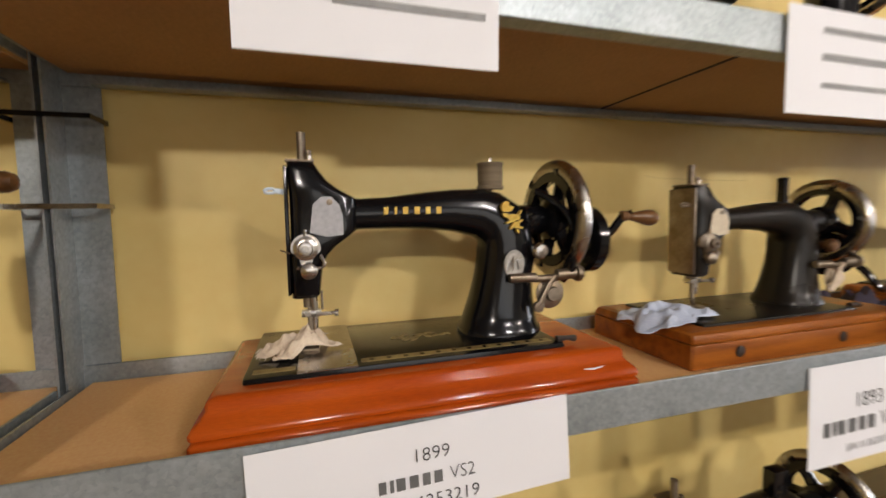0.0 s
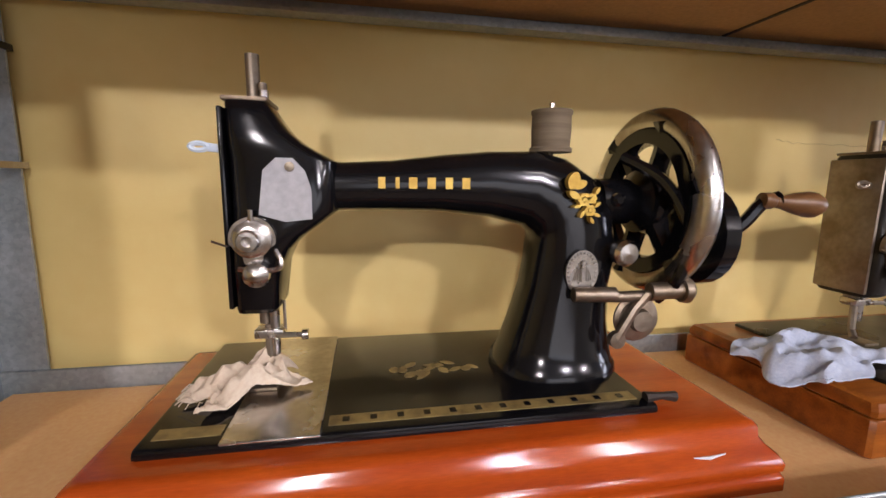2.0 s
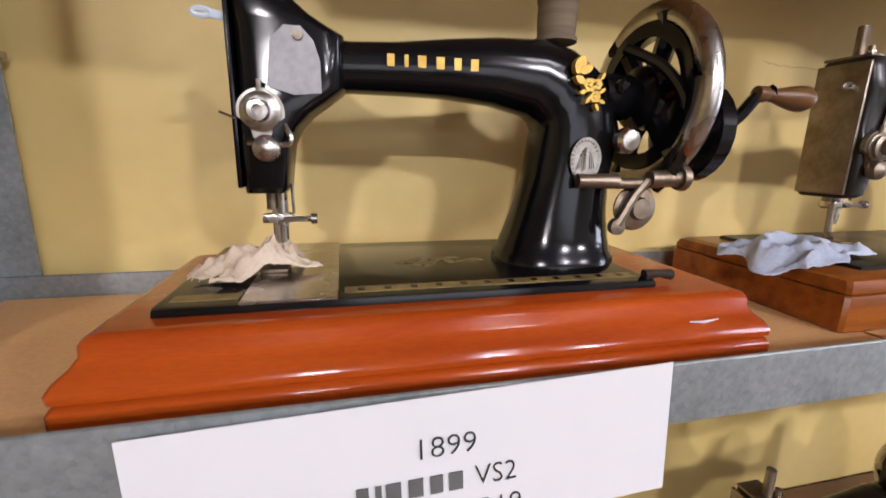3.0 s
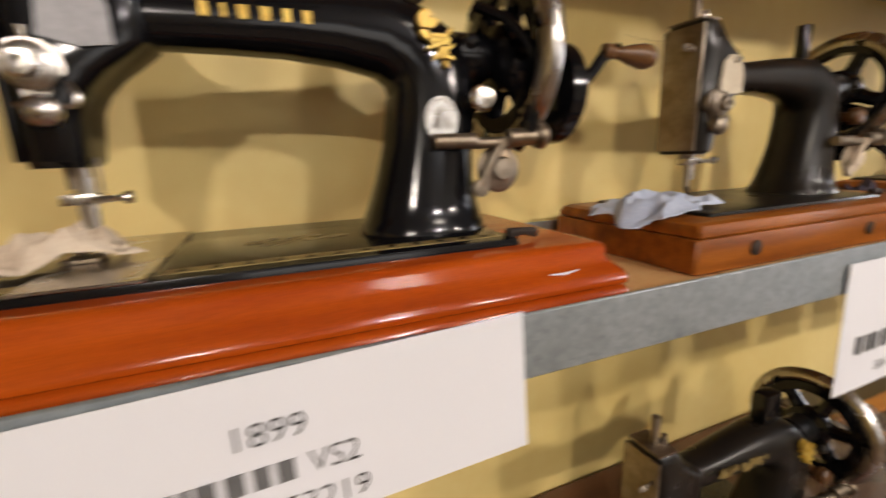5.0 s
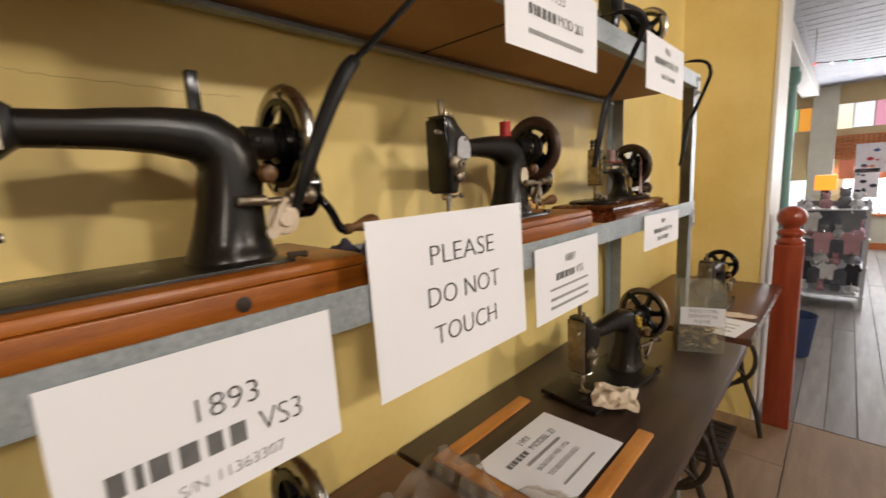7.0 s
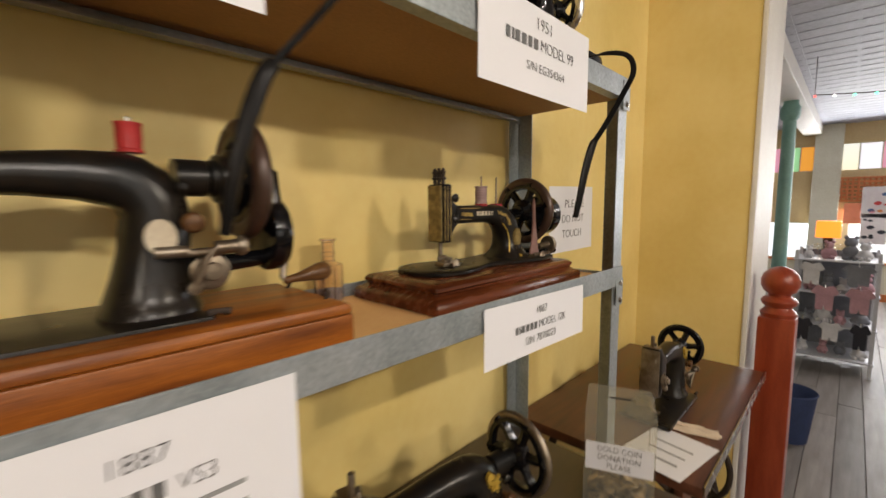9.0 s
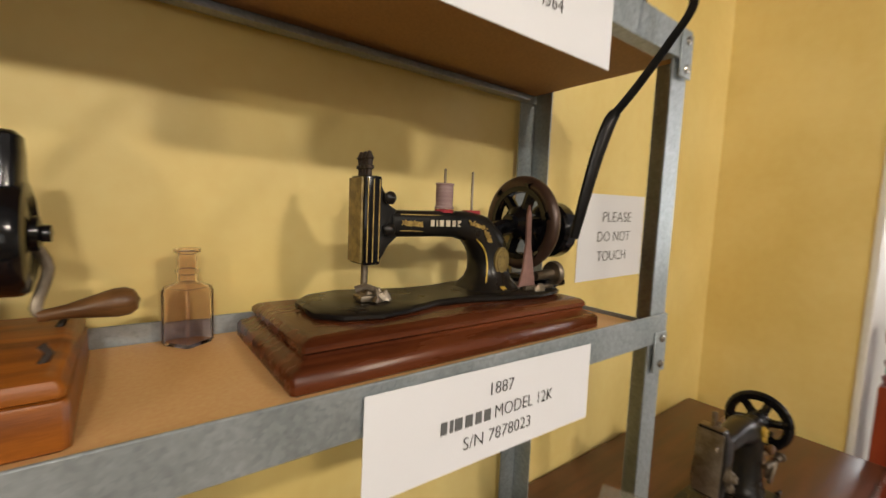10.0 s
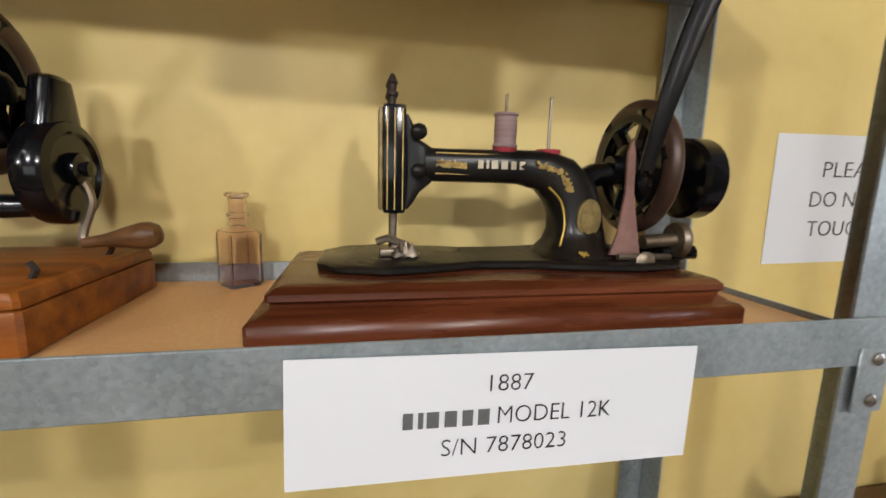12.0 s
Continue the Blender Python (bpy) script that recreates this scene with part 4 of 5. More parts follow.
def fiddle_machine(m, label):
    root = thing("sewing_machine", m, label, "sewing machine", "sewing machines on the shelf")
    moulded_base(root, -0.108, 0.332, -0.108, 0.098, 0.043, STEPPED, M_MAHOG)
    out = fiddle_outline()
    bm = B()
    loft(bm, [[Vector((x * 0.985 - 0.06, y * 0.94, 0.043)) for x, y in out], [Vector((x - 0.061, y, 0.046)) for x, y in out],
              [Vector((x - 0.061, y, 0.0495)) for x, y in out], [Vector((x * 0.985 - 0.058, y * 0.94, 0.052)) for x, y in out]])
    part("bed", bm, M_WORN, root)
    # head
    bm = box(B(), -0.001, 0.021, -0.019, 0.019, 0.094, 0.196, 0.004)
    part("head", bm, M_BLACK, root)
    for x in (0.003, 0.010, 0.0175):
        b = box(B(), x - 0.0006, x + 0.0006, -0.0196, -0.0190, 0.098, 0.192)
        part("gold_line", b, M_DIMGOLD, root)
    bm = box(B(), -0.0042, -0.001, -0.016, 0.016, 0.097, 0.193, 0.001)
    part("face_plate", bm, M_FADED, root)
    for y in (-0.010, 0.0, 0.010):
        bm = B()
        lathe(bm, [(0, 0.194), (0.0035, 0.194), (0.0032, 0.203), (0.0055, 0.204), (0.0055, 0.207), (0.0035, 0.208), (0.004, 0.214), (0.0055, 0.2155), (0.004, 0.218), (0.002, 0.223), (0, 0.224)],
              Matrix.Translation((0.008, y, 0)), 12)
        part("adjusting_screw", bm, M_IRON, root)
    bm = B()
    rings = []
    for z, xr in ((0.098, 0.024), (0.105, 0.030), (0.115, 0.036), (0.125, 0.048), (0.158, 0.048), (0.165, 0.036), (0.178, 0.030), (0.188, 0.024)):
        rings.append([Vector((0.018 + (xr - 0.018) / 2 + u, v, z)) for u, v in oval(16, (xr - 0.018) / 2, 0.011, 4)])
    loft(bm, rings)
    for z in (0.172, 0.135):
        lathe(bm, [(0, 0), (0.007, 0.001), (0.0078, 0.005), (0.005, 0.008), (0, 0.009)], Matrix.Translation((0.033, -0.012, z)) @ TO_FRONT, 14)
    st = ((.040, .142, 0, .0165, .013), (.07, .142, 0, .0165, .014), (.11, .1425, 0, .0168, .0155), (.14, .1425, -3, .0175, .017), (.165, .140, -12, .021, .019), (.184, .131, -32, .026, .021),
          (.199, .116, -55, .0285, .023), (.206, .098, -76, .0285, .025), (.208, .08, -86, .029, .027), (.208, .066, -90, .032, .033), (.209, .057, -90, .040, .042), (.209, .05, -90, .046, .047))
    rings = []
    for x, z, a, h, d in st:
        t = radians(a)
        upv = Vector((-math.sin(t), 0, math.cos(t)))
        rings.append([Vector((x, 0, z)) + upv * u + Vector((0, v, 0)) for v, u in oval(20, d, h, 2.6)])
    loft(bm, rings)
    part("arm", bm, M_WORN, root)
    # gilt band on the arm
    x = 0.092
    for w in (.0065, .003, .008, .008, .0066, .0072):
        part("maker_mark", box(B(), x, x + w * 0.8, -0.0168, -0.0155, 0.1395, 0.1475), M_CREAMTAG, root)
        x += w + 0.0022
    flower_spray(root, 0.066, 0.1425, -0.0153, 0.0064, M_DIMGOLD, 4, 40, (1.0, 2.1), -1.5)
    flower_spray(root, 0.168, 0.141, -0.0205, 0.0062, M_DIMGOLD, 5, 34, (1.2, 2.6), -1.2)
    flower_spray(root, 0.186, 0.126, -0.0232, 0.0062, M_DIMGOLD, 15, 30, (1.3, 1.5), -0.4)
    for z in (0.1535, 0.1335):
        b = box(B(), 0.05, 0.15, -0.0130, -0.0122, z - 0.0006, z + 0.0006)
        part("gold_line", b, M_DIMGOLD, root)
    bm = B()
    tube(bm, smooth_line([(0.166, -0.0205, 0.123), (0.180, -0.0225, 0.108), (0.184, -0.025, 0.085), (0.178, -0.03, 0.064)], 5), 0.0011, 6)
    part("gold_line", bm, M_GOLD, root)
    bm = B()
    plate(bm, [(0.210 + u, 0.092 + v) for u, v in oval(22, 0.0135, 0.020)], -0.0275, 0.006)
    plate(bm, [(0.210 + u, 0.092 + v) for u, v in oval(18, 0.010, 0.016)], -0.0288, 0.003)
    part("oval_badge", bm, M_FADED, root)
    flower_spray(root, 0.196, 0.058, -0.046, 0.006, M_GOLD, 6, 8, (1.6, 0.5), -1.5)
    # needle bar, foot with a scrap of cloth
    bm = B()
    lathe(bm, [(0, 0.055), (0.004, 0.056), (0.0042, 0.1), (0, 0.1)], Matrix.Translation((0.010, 0, 0)), 10)
    part("needle_bar", bm, M_DULL, root)
    bm = box(B(), -0.004, 0.024, -0.022, 0.0, 0.053, 0.060, 0.002)
    tube(bm, [(-0.006, -0.01, 0.066), (0.004, -0.014, 0.070), (0.024, -0.012, 0.062)], 0.004, 8)
    part("presser_foot", bm, M_DULL, root)
    # spool on a felt, second pin
    for px in (0.124, 0.172):
        bm = B()
        lathe(bm, [(0, 0.157), (0.0125, 0.157), (0.0125, 0.1615), (0, 0.162)], Matrix.Translation((px, 0, 0)), 18)
        part("felt_pad", bm, M_REDFELT, root)
        bm = B()
        lathe(bm, [(0, 0.15), (0.0018, 0.15), (0.0016, 0.214), (0, 0.215)], Matrix.Translation((px, 0, 0)), 8)
        part("spool_pin", bm, M_DULL, root)
    bm = B()
    lathe(bm, [(0, .162), (.0125, .162), (.0128, .164), (.0112, .166), (.0116, .18), (.0112, .1925), (.0126, .1935), (.012, .1955), (0, .196)], Matrix.Translation((0.124, 0, 0)), 20)
    part("thread_spool", bm, M_PINKTHREAD, root)
    # handwheel on its own bearing, belt guard lever
    handwheel(root, 0.274, 0.146, 0.072, 6, M_DARKRIM, thick=0.0105)
    bm = B()
    tube(bm, [(0.205, 0.004, 0.125), (0.23, 0.004, 0.137), (0.268, 0, 0.142)], [0.014, 0.013, 0.012], 12)
    part("shaft", bm, M_BLACK, root)
    bm = B()
    plate(bm, [(0.222, 0.058), (0.256, 0.058), (0.251, 0.080), (0.2425, 0.120), (0.2405, 0.158), (0.2365, 0.172), (0.2325, 0.158), (0.2335, 0.120), (0.229, 0.080)], -0.050, 0.003)
    part("winder_lever", bm, M_PINKSTEEL, root, "long tapered pinkish steel lever")
    bm = B()
    lathe(bm, [(0, -0.012), (0.040, -0.012), (0.045, -0.008), (0.045, 0.012), (0.040, 0.016), (0.02, 0.017), (0, 0.017)], Matrix.Translation((0.344, 0.0, 0.136)) @ ALONG_X, 28)
    part("crank_gear_case", bm, M_BLACK, root)
    bm = B()
    tube(bm, [(0.268, 0.0, 0.142), (0.345, 0, 0.13)], 0.009, 10)
    part("axle", bm, M_BLACK, root)
    bm = B()
    tube(bm, [(0.262, -0.044, 0.070), (0.298, -0.046, 0.073)], 0.0072, 12)
    lathe(bm, [(0, 0), (0.017, 0), (0.0185, 0.003), (0.0185, 0.008), (0.015, 0.011), (0, 0.0115)], Matrix.Translation((0.296, -0.046, 0.073)) @ ALONG_X, 20)
    tube(bm, [(0.228, -0.055, 0.057), (0.285, -0.057, 0.057)], 0.0032, 8)
    lathe(bm, [(0, 0), (0.0105, 0), (0.011, 0.003), (0.007, 0.006), (0, 0.006)], Matrix.Translation((0.256, -0.057, 0.052)) @ TO_FRONT, 16)
    part("bobbin_winder", bm, M_DULL, root)
    bm = box(B(), 0.284, 0.312, -0.048, 0.03, 0.05, 0.064, 0.004)
    tube(bm, [(0.30, -0.04, 0.056), (0.322, -0.048, 0.060)], [0.005, 0.007], 8)
    part("bracket", bm, M_BLACK, root)
    return root


fiddle_machine(Matrix.Translation((1.812, 0.583, SHELF_Z)), "antique black sewing machine with gilt scrolls on a stepped mahogany base")

bm = crumple(B(), 0.034, 0.03, 14, 0.014, 77, 0.35)
solid("leather_scrap", bm, M_DULL, "crumpled grey scrap under the presser foot", "scrap", m=pose(1.832, 0.566, SHELF_Z + 0.052, 0, 0, 20))

# a machine on the neighbouring bay, only its end in view
m0 = sewing_machine(Matrix.Translation((-0.715, 0.575, SHELF_Z)), "black hand-crank sewing machine on a reddish wooden base",
                    sx=0.95, enamel=M_WORN, base=(-0.08, 0.40, -0.11, 0.10, OGEE, M_ORANGE), brand=False, spray=False,
                    crank_at=(0.39, 0.165, 0.045, (0.43, 0.02, 0.245), [(0.395, -0.01, 0.175), (0.41, 0.0, 0.21), (0.43, 0.02, 0.245)], (1, 0, 0)),
                    group="sewing machines on the shelf")

# ---- things on the shelf ----
bm = crumple(B(), 0.086, 0.052, 40, 0.017, 11, 0.4, drop=lambda x, y: 0.009 * max(0.0, 1 - ((x - 0.012) / 0.03) ** 2) * max(0.0, 1 - (y / 0.03) ** 2))
rng = random.Random(12)
for k in range(14):
    a = rng.uniform(2.4, 4.2)
    p = Vector((0.036 * math.cos(a), 0.024 * math.sin(a), 0.004))
    q = p + Vector((math.cos(a), math.sin(a), 0)) * rng.uniform(0.004, 0.012)
    tube(bm, [p, (p + q) / 2 + Vector((0, 0, rng.uniform(0.001, 0.004))), q + Vector((0, 0, -0.002))], 0.0004, 4)
solid("cloth_scrap", bm, M_CREAM, "frayed cream cloth scrap under the presser foot", "cloth", m=pose(0.022, 0.562, SHELF_Z + 0.0545, 0, 0, 28))
bm = crumple(B(), 0.128, 0.10, 34, 0.016, 21, 0.3, drop=lambda x, y: -max(0.0, -x - 0.028) * 0.5)
solid("blue_cloth", bm, M_BLUECLOTH, "pale blue stitched cotton rag lying on the bed", "cloth", m=pose(0.526, 0.550, SHELF_Z + 0.0545, 0, 0, 12))
bm = crumple(B(), 0.19, 0.15, 22, 0.045, 31, 0.15)
solid("plum_cloth", bm, M_PURPLE, "dark plum cloth heaped beside a wooden base", "cloth", m=pose(1.03, 0.60, SHELF_Z, 0, 0, 10))


def glass_bottle(m):
    root = thing("glass_bottle", m, "small pinkish square glass bottle on the shelf", "bottle")
    prof = ((0.0172, 0.0), (0.0185, 0.003), (0.0185, 0.055), (0.0175, 0.0595), (0.0105, 0.064), (0.0095, 0.067), (0.0095, 0.073), (0.0110, 0.0745), (0.0110, 0.0765), (0.0095, 0.078), (0.0095, 0.094), (0.0125, 0.0955), (0.0125, 0.0985), (0.0085, 0.0995))
    rings = []
    for i, (r, z) in enumerate(prof):
        p = 6 if i < 4 else 2
        rings.append([Vector((u, v, z)) for u, v in oval(24, r, r, p)])
    inner = []
    for i, (r, z) in enumerate(reversed(prof)):
        p = 6 if i > 9 else 2
        inner.append([Vector((u, v, max(z - 0.001, 0.004))) for u, v in oval(24, r - 0.0022, r - 0.0022, p)])
    bm = B()
    loft(bm, rings + inner)
    part("bottle_body", bm, M_BOTTLE, root)
    for i in range(4):
        a = radians(90 * i + 45)
        b = B()
        x, y = 0.0178 * math.cos(a) * 1.28, 0.0178 * math.sin(a) * 1.28
        tube(b, [(x, y, 0.003), (x, y, 0.056)], 0.0016, 6)
        part("chamfer", b, M_BOTTLE, root)
    return root


bottle = glass_bottle(pose(1.6535, 0.676, SHELF_Z, 0, 0, 38))
bottle.scale = (1.06, 1.06, 1.08)

# ---- hanging knee levers from the shelf above ----


def knee_lever(x, z, lean=0.0):
    root = thing("knee_lever", Matrix.Translation((x, 0, z)), "black flat steel knee lever hanging over the shelf edge", "lever", "hanging knee levers")
    pts = smooth_line([(0.105, 0.47, 0.292), (0.125, 0.42, 0.303), (0.142, 0.38, 0.295), (0.138, 0.366, 0.262), (0.105, 0.372, 0.215), (0.062, 0.382, 0.160), (0.036, 0.390, 0.128)], 6)
    pts = [p + Vector((lean * p.z, 0, 0)) for p in pts]
    bm = strap(B(), pts, [0.010] * len(pts), 0.0030, [(0.5, -0.8, 0.2)] * len(pts))
    part("bar", bm, M_LEVER, root)
    pts = smooth_line([(0.039, 0.390, 0.131), (0.030, 0.391, 0.118), (0.018, 0.394, 0.085), (0.006, 0.397, 0.040), (0.0, 0.402, 0.0)], 6)
    pts = [p + Vector((lean * p.z, 0, 0)) for p in pts]
    n = len(pts)
    wide = [0.009 + 0.0055 * math.sin(math.pi * min(1, 0.08 + i / n) ** 0.8) for i in range(n)]
    bm = strap(B(), pts, wide, 0.0065, [(0.9, -0.4, -0.2)] * n)
    part("pad", bm, M_LEVER, root)
    return root


knee_lever(1.968, 1.334)
knee_lever(1.405, 1.336)
knee_lever(0.804, 1.308, 0.21)
# machines on the shelf above, their feet and bases just in view
for mx in (0.62, 1.24, 1.86):
    root = thing("upper_sewing_machine", Matrix.Translation((mx, 0.575, 1.599)), "black sewing machine standing on the top shelf", "sewing machine", "machines on the top shelf")
    part("bed", box(B(), -0.04, 0.30, -0.09, 0.09, 0.0, 0.04, 0.008), M_BLACK, root)
    part("body", body_mesh(0.95, 0.95), M_BLACK, root)
    handwheel(root, 0.335, 0.19, 0.066, 5, M_STEEL)
    bm = box(B(), 0.22, 0.30, -0.13, -0.06, 0.012, 0.055, 0.012)
    part("motor", bm, M_BLACK, root)

# ---- paper signs ----


def facing(x0, x1, z0, z1, y, lean=0.0, turn=0.0, roll=0.0):
    return pose((x0 + x1) / 2, y, (z0 + z1) / 2, 90 - lean, roll, turn)


RY = 0.4185
sign(facing(-0.014, 0.278, 1.133, 1.217, RY, 2, 0, -1.8), 0.294, 0.086,
     [("1899", False, 0.006, 0.013, 0.0180, M_INK), ("VS2", True, 0.002, -0.009, 0.0180, M_INK), ("S/N 16253219", False, 0.0, -0.030, 0.0175, M_INK)],
     "white paper label hanging on the shelf edge")
sign(facing(0.622, 0.836, 1.074, 1.206, RY, 1.5, 0, 0), 0.214, 0.131,
     [("1893", False, 0.004, 0.013, 0.029, M_INK), ("VS3", True, -0.006, -0.018, 0.030, M_INK), ("S/N 11363307", False, 0.004, -0.047, 0.0150, M_GREYINK)],
     "white paper label hanging on the shelf edge")
sign(facing(0.888, 1.187, 1.080, 1.287, RY + 0.001, 2.0, 0, 0), 0.297, 0.206,
     [("PLEASE", False, 0.008, 0.050, 0.037, M_INK), ("DO NOT", False, 0.008, -0.002, 0.037, M_INK), ("TOUCH", False, 0.008, -0.052, 0.037, M_INK)],
     "white paper warning sign standing against the shelf edge")
sign(facing(1.220, 1.464, 1.073, 1.205, RY, 1, 0, 0), 0.244, 0.132,
     [("1887", False, 0.0, 0.036, 0.021, M_INK), ("VS3", True, 0.0, 0.008, 0.021, M_INK), ("", False, 0.0, -0.013, 0.008, M_GREYINK), ("", False, 0.0, -0.031, 0.010, M_GREYINK), ("", False, 0.0, -0.046, 0.010, M_GREYINK)],
     "white paper label hanging on the shelf edge")
sign(facing(1.740, 2.041, 1.118, 1.209, RY, 1, 0, 1.2), 0.299, 0.090,
     [("1887", False, 0.0, 0.023, 0.0180, M_INK), ("MODEL 12K", True, 0.002, -0.001, 0.0188, M_INK), ("S/N 7878023", False, 0.0, -0.023, 0.0180, M_INK)],
     "white paper label hanging on the shelf edge")
sign(facing(-0.008, 0.205, 1.528, 1.635, RY - 0.004, -2, 0, 0), 0.213, 0.110,
     [("", False, 0.03, -0.012, 0.012, M_GREYINK)], "white paper label on the top shelf edge")
sign(facing(0.560, 0.840, 1.512, 1.630, RY, 0, 0, 0), 0.285, 0.120,
     [("", False, 0.0, 0.036, 0.014, M_GREYINK), ("", False, 0.0, 0.006, 0.016, M_GREYINK), ("", False, 0.0, -0.026, 0.012, M_GREYINK)], "white paper label on the top shelf edge")
sign(facing(1.150, 1.453, 1.512, 1.640, RY, 0, 0, 0), 0.300, 0.125,
     [("1953", False, 0.0, 0.030, 0.025, M_INK), ("MOD 201", True, 0.0, -0.002, 0.025, M_INK), ("", False, 0.0, -0.034, 0.014, M_GREYINK)], "white paper label on the top shelf edge")
sign(facing(1.724, 2.036, 1.521, 1.648, RY, 0, 0, 0), 0.308, 0.128,
     [("1951", False, 0.005, 0.040, 0.025, M_INK), ("MODEL 99", True, 0.0, 0.010, 0.025, M_INK), ("S/N EG354364", False, 0.012, -0.024, 0.0185, M_INK)], "white paper label on the top shelf edge")
sign(facing(2.432, 2.720, 1.206, 1.412, WALL_Y - 0.002, 0, 0, -1), 0.290, 0.208,
     [("PLEASE", False, 0.015, 0.048, 0.037, M_INK), ("DO NOT", False, 0.005, 0.0, 0.037, M_INK), ("TOUCH", False, 0.0, -0.048, 0.037, M_INK)],
     "white paper warning sign taped to the yellow wall")

# ---- tables below ----


def treadle_table(x0, x1, label, wood, front=0.248):
    root = thing("treadle_table", Matrix(), label, "table", "old treadle tables")
    part("tabletop", box(B(), x0, x1, front, WALL_Y - 0.006, TABLE_Z - 0.028, TABLE_Z, 0.006), wood, root)
    part("apron", box(B(), x0 + 0.06, x1 - 0.06, front + 0.05, front + 0.07, TABLE_Z - 0.12, TABLE_Z - 0.028, 0.003), wood, root)
    for ex in (x0 + 0.10, x1 - 0.10):
        for sgn in (0, 1):
            y0 = front + 0.06 if sgn == 0 else WALL_Y - 0.09
            bow = -0.035 if sgn == 0 else 0.03
            bm = B()
            tube(bm, smooth_line([(ex, y0, TABLE_Z - 0.03), (ex, y0 + 0.05, 0.55), (ex, y0 + 0.06, 0.36), (ex, y0 + bow * 0.3, 0.14), (ex, y0 + bow, 0.012)], 6), 0.011, 8)
            part("iron_leg", bm, M_IRON, root)
        bm = B()
        tube(bm, smooth_line([(ex, front + 0.11, 0.36), (ex, front + 0.22, 0.42), (ex, front + 0.33, 0.36)], 6), 0.008, 8)
        tube(bm, smooth_line([(ex, front + 0.11, 0.30), (ex, front + 0.22, 0.20), (ex, front + 0.33, 0.30)], 6), 0.008, 8)
        part("iron_scroll", bm, M_IRON, root)
    mid = (x0 + x1) / 2
    bm = box(B(), mid - 0.18, mid + 0.18, front + 0.1, front + 0.36, 0.10, 0.115, 0.004)
    tread = part("treadle_plate", bm, M_IRON, root)
    for k in range(7):
        part("rib", box(B(), mid - 0.16 + k * 0.05, mid - 0.14 + k * 0.05, front + 0.11, front + 0.35, 0.115, 0.121), M_IRON, tread)
    bm = B()
    tube(bm, [(x0 + 0.1, front + 0.22, 0.108), (x1 - 0.1, front + 0.22, 0.108)], 0.009, 8)
    part("cross_bar", bm, M_IRON, root)
    # large flywheel under the top
    bm = B()
    ringpts = [(x1 - 0.17, front + 0.2 + 0.145 * math.cos(a), 0.42 + 0.145 * math.sin(a)) for a in [2 * math.pi * i / 32 for i in range(33)]]
    tube(bm, ringpts, 0.010, 8)
    for k in range(5):
        a = 2 * math.pi * k / 5
        tube(bm, [(x1 - 0.17, front + 0.2, 0.42), (x1 - 0.17, front + 0.2 + 0.14 * math.cos(a), 0.42 + 0.14 * math.sin(a))], 0.007, 6)
    part("flywheel", bm, M_IRON, root)
    return root


t0 = treadle_table(0.30, 1.13, "brown wooden treadle table with cast iron legs", M_TABLE2)
t1 = treadle_table(1.14, 2.205, "dark stained treadle table with rusty iron legs", M_TABLE)
t2 = treadle_table(2.262, 3.12, "red-brown treadle table against the yellow wall", M_TABLE2)
# highlight on the table's front edge, built as a thin steel strip
part("edge_strip", box(B(), 2.264, 3.118, 0.2435, 0.2475, TABLE_Z - 0.024, TABLE_Z + 0.004, 0.001), M_STEEL, t2, "bright strip for the highlight along the table edge")
for nm, a in (("back_strip", (1.165, 1.485, 0.600, 0.632)), ("side_strip", (1.165, 1.198, 0.330, 0.5995)), ("front_strip", (1.199, 1.525, 0.318, 0.350))):
    part(nm, box(B(), a[0], a[1], a[2], a[3], TABLE_Z - 0.002, TABLE_Z + 0.006, 0.0015), M_STRIP, t1, "bare orange timber strip")

root = sign(pose(1.322, 0.450, TABLE_Z + 0.009, 0, 0, -1), 0.255, 0.187,
            [("", False, 0.0, 0.0, 0.001, M_PAPER)], "white paper card lying on the dark table", "paper_card")
for words, mark, yy, size in (("1901", False, 0.066, 0.022), ("MODEL 27", True, 0.040, 0.022), ("", False, 0.016, 0.012), ("BOUGHT FEB 1976", False, -0.006, 0.0155), ("TO BE RESTORED", False, -0.030, 0.0155), ("", False, -0.062, 0.008)):
    if mark:
        w = brand_bars(root, -0.092, yy, size * 0.9)
        lettering(root, words, -0.092 + w + 0.056, yy, size)
    elif words:
        lettering(root, words, 0, yy, size)
    else:
        b = box(B(), -0.06, 0.06, yy - size * 0.3, yy + size * 0.3, 0.0004, 0.0009)
        part("text_line", b, M_GREYINK, root)

# machines on the tables
m5 = sewing_machine(pose(1.560, 0.515, TABLE_Z - 0.035, 0, 0, -8), "dusty old black sewing machine standing on the dark table", sx=0.92, sz=0.92,
                    enamel=M_WORN, brand=False, face=M_DULL, rim=M_DULL, slide=False, wheel=(0.372, 0.197, 0.076, 6), group="machines on the tables", wheel_thick=0.008)
mlow = sewing_machine(pose(0.500, 0.520, TABLE_Z - 0.035, 0, 0, 0), "black sewing machine with worn gold decoration on the brown table", sx=0.95, sz=0.98,
                      enamel=M_WORN, brand=False, face=M_DULL, slide=False, group="machines on the tables")
part("bobbin_holder", box(B(), 0.205, 0.235, -0.010, 0.010, 0.235, 0.275, 0.003), M_BLACK, mlow)
flower_spray(mlow, 0.15, 0.208, -0.026, 0.014, M_FADED, 9, 30, (1.0, 3.2), -1.5)
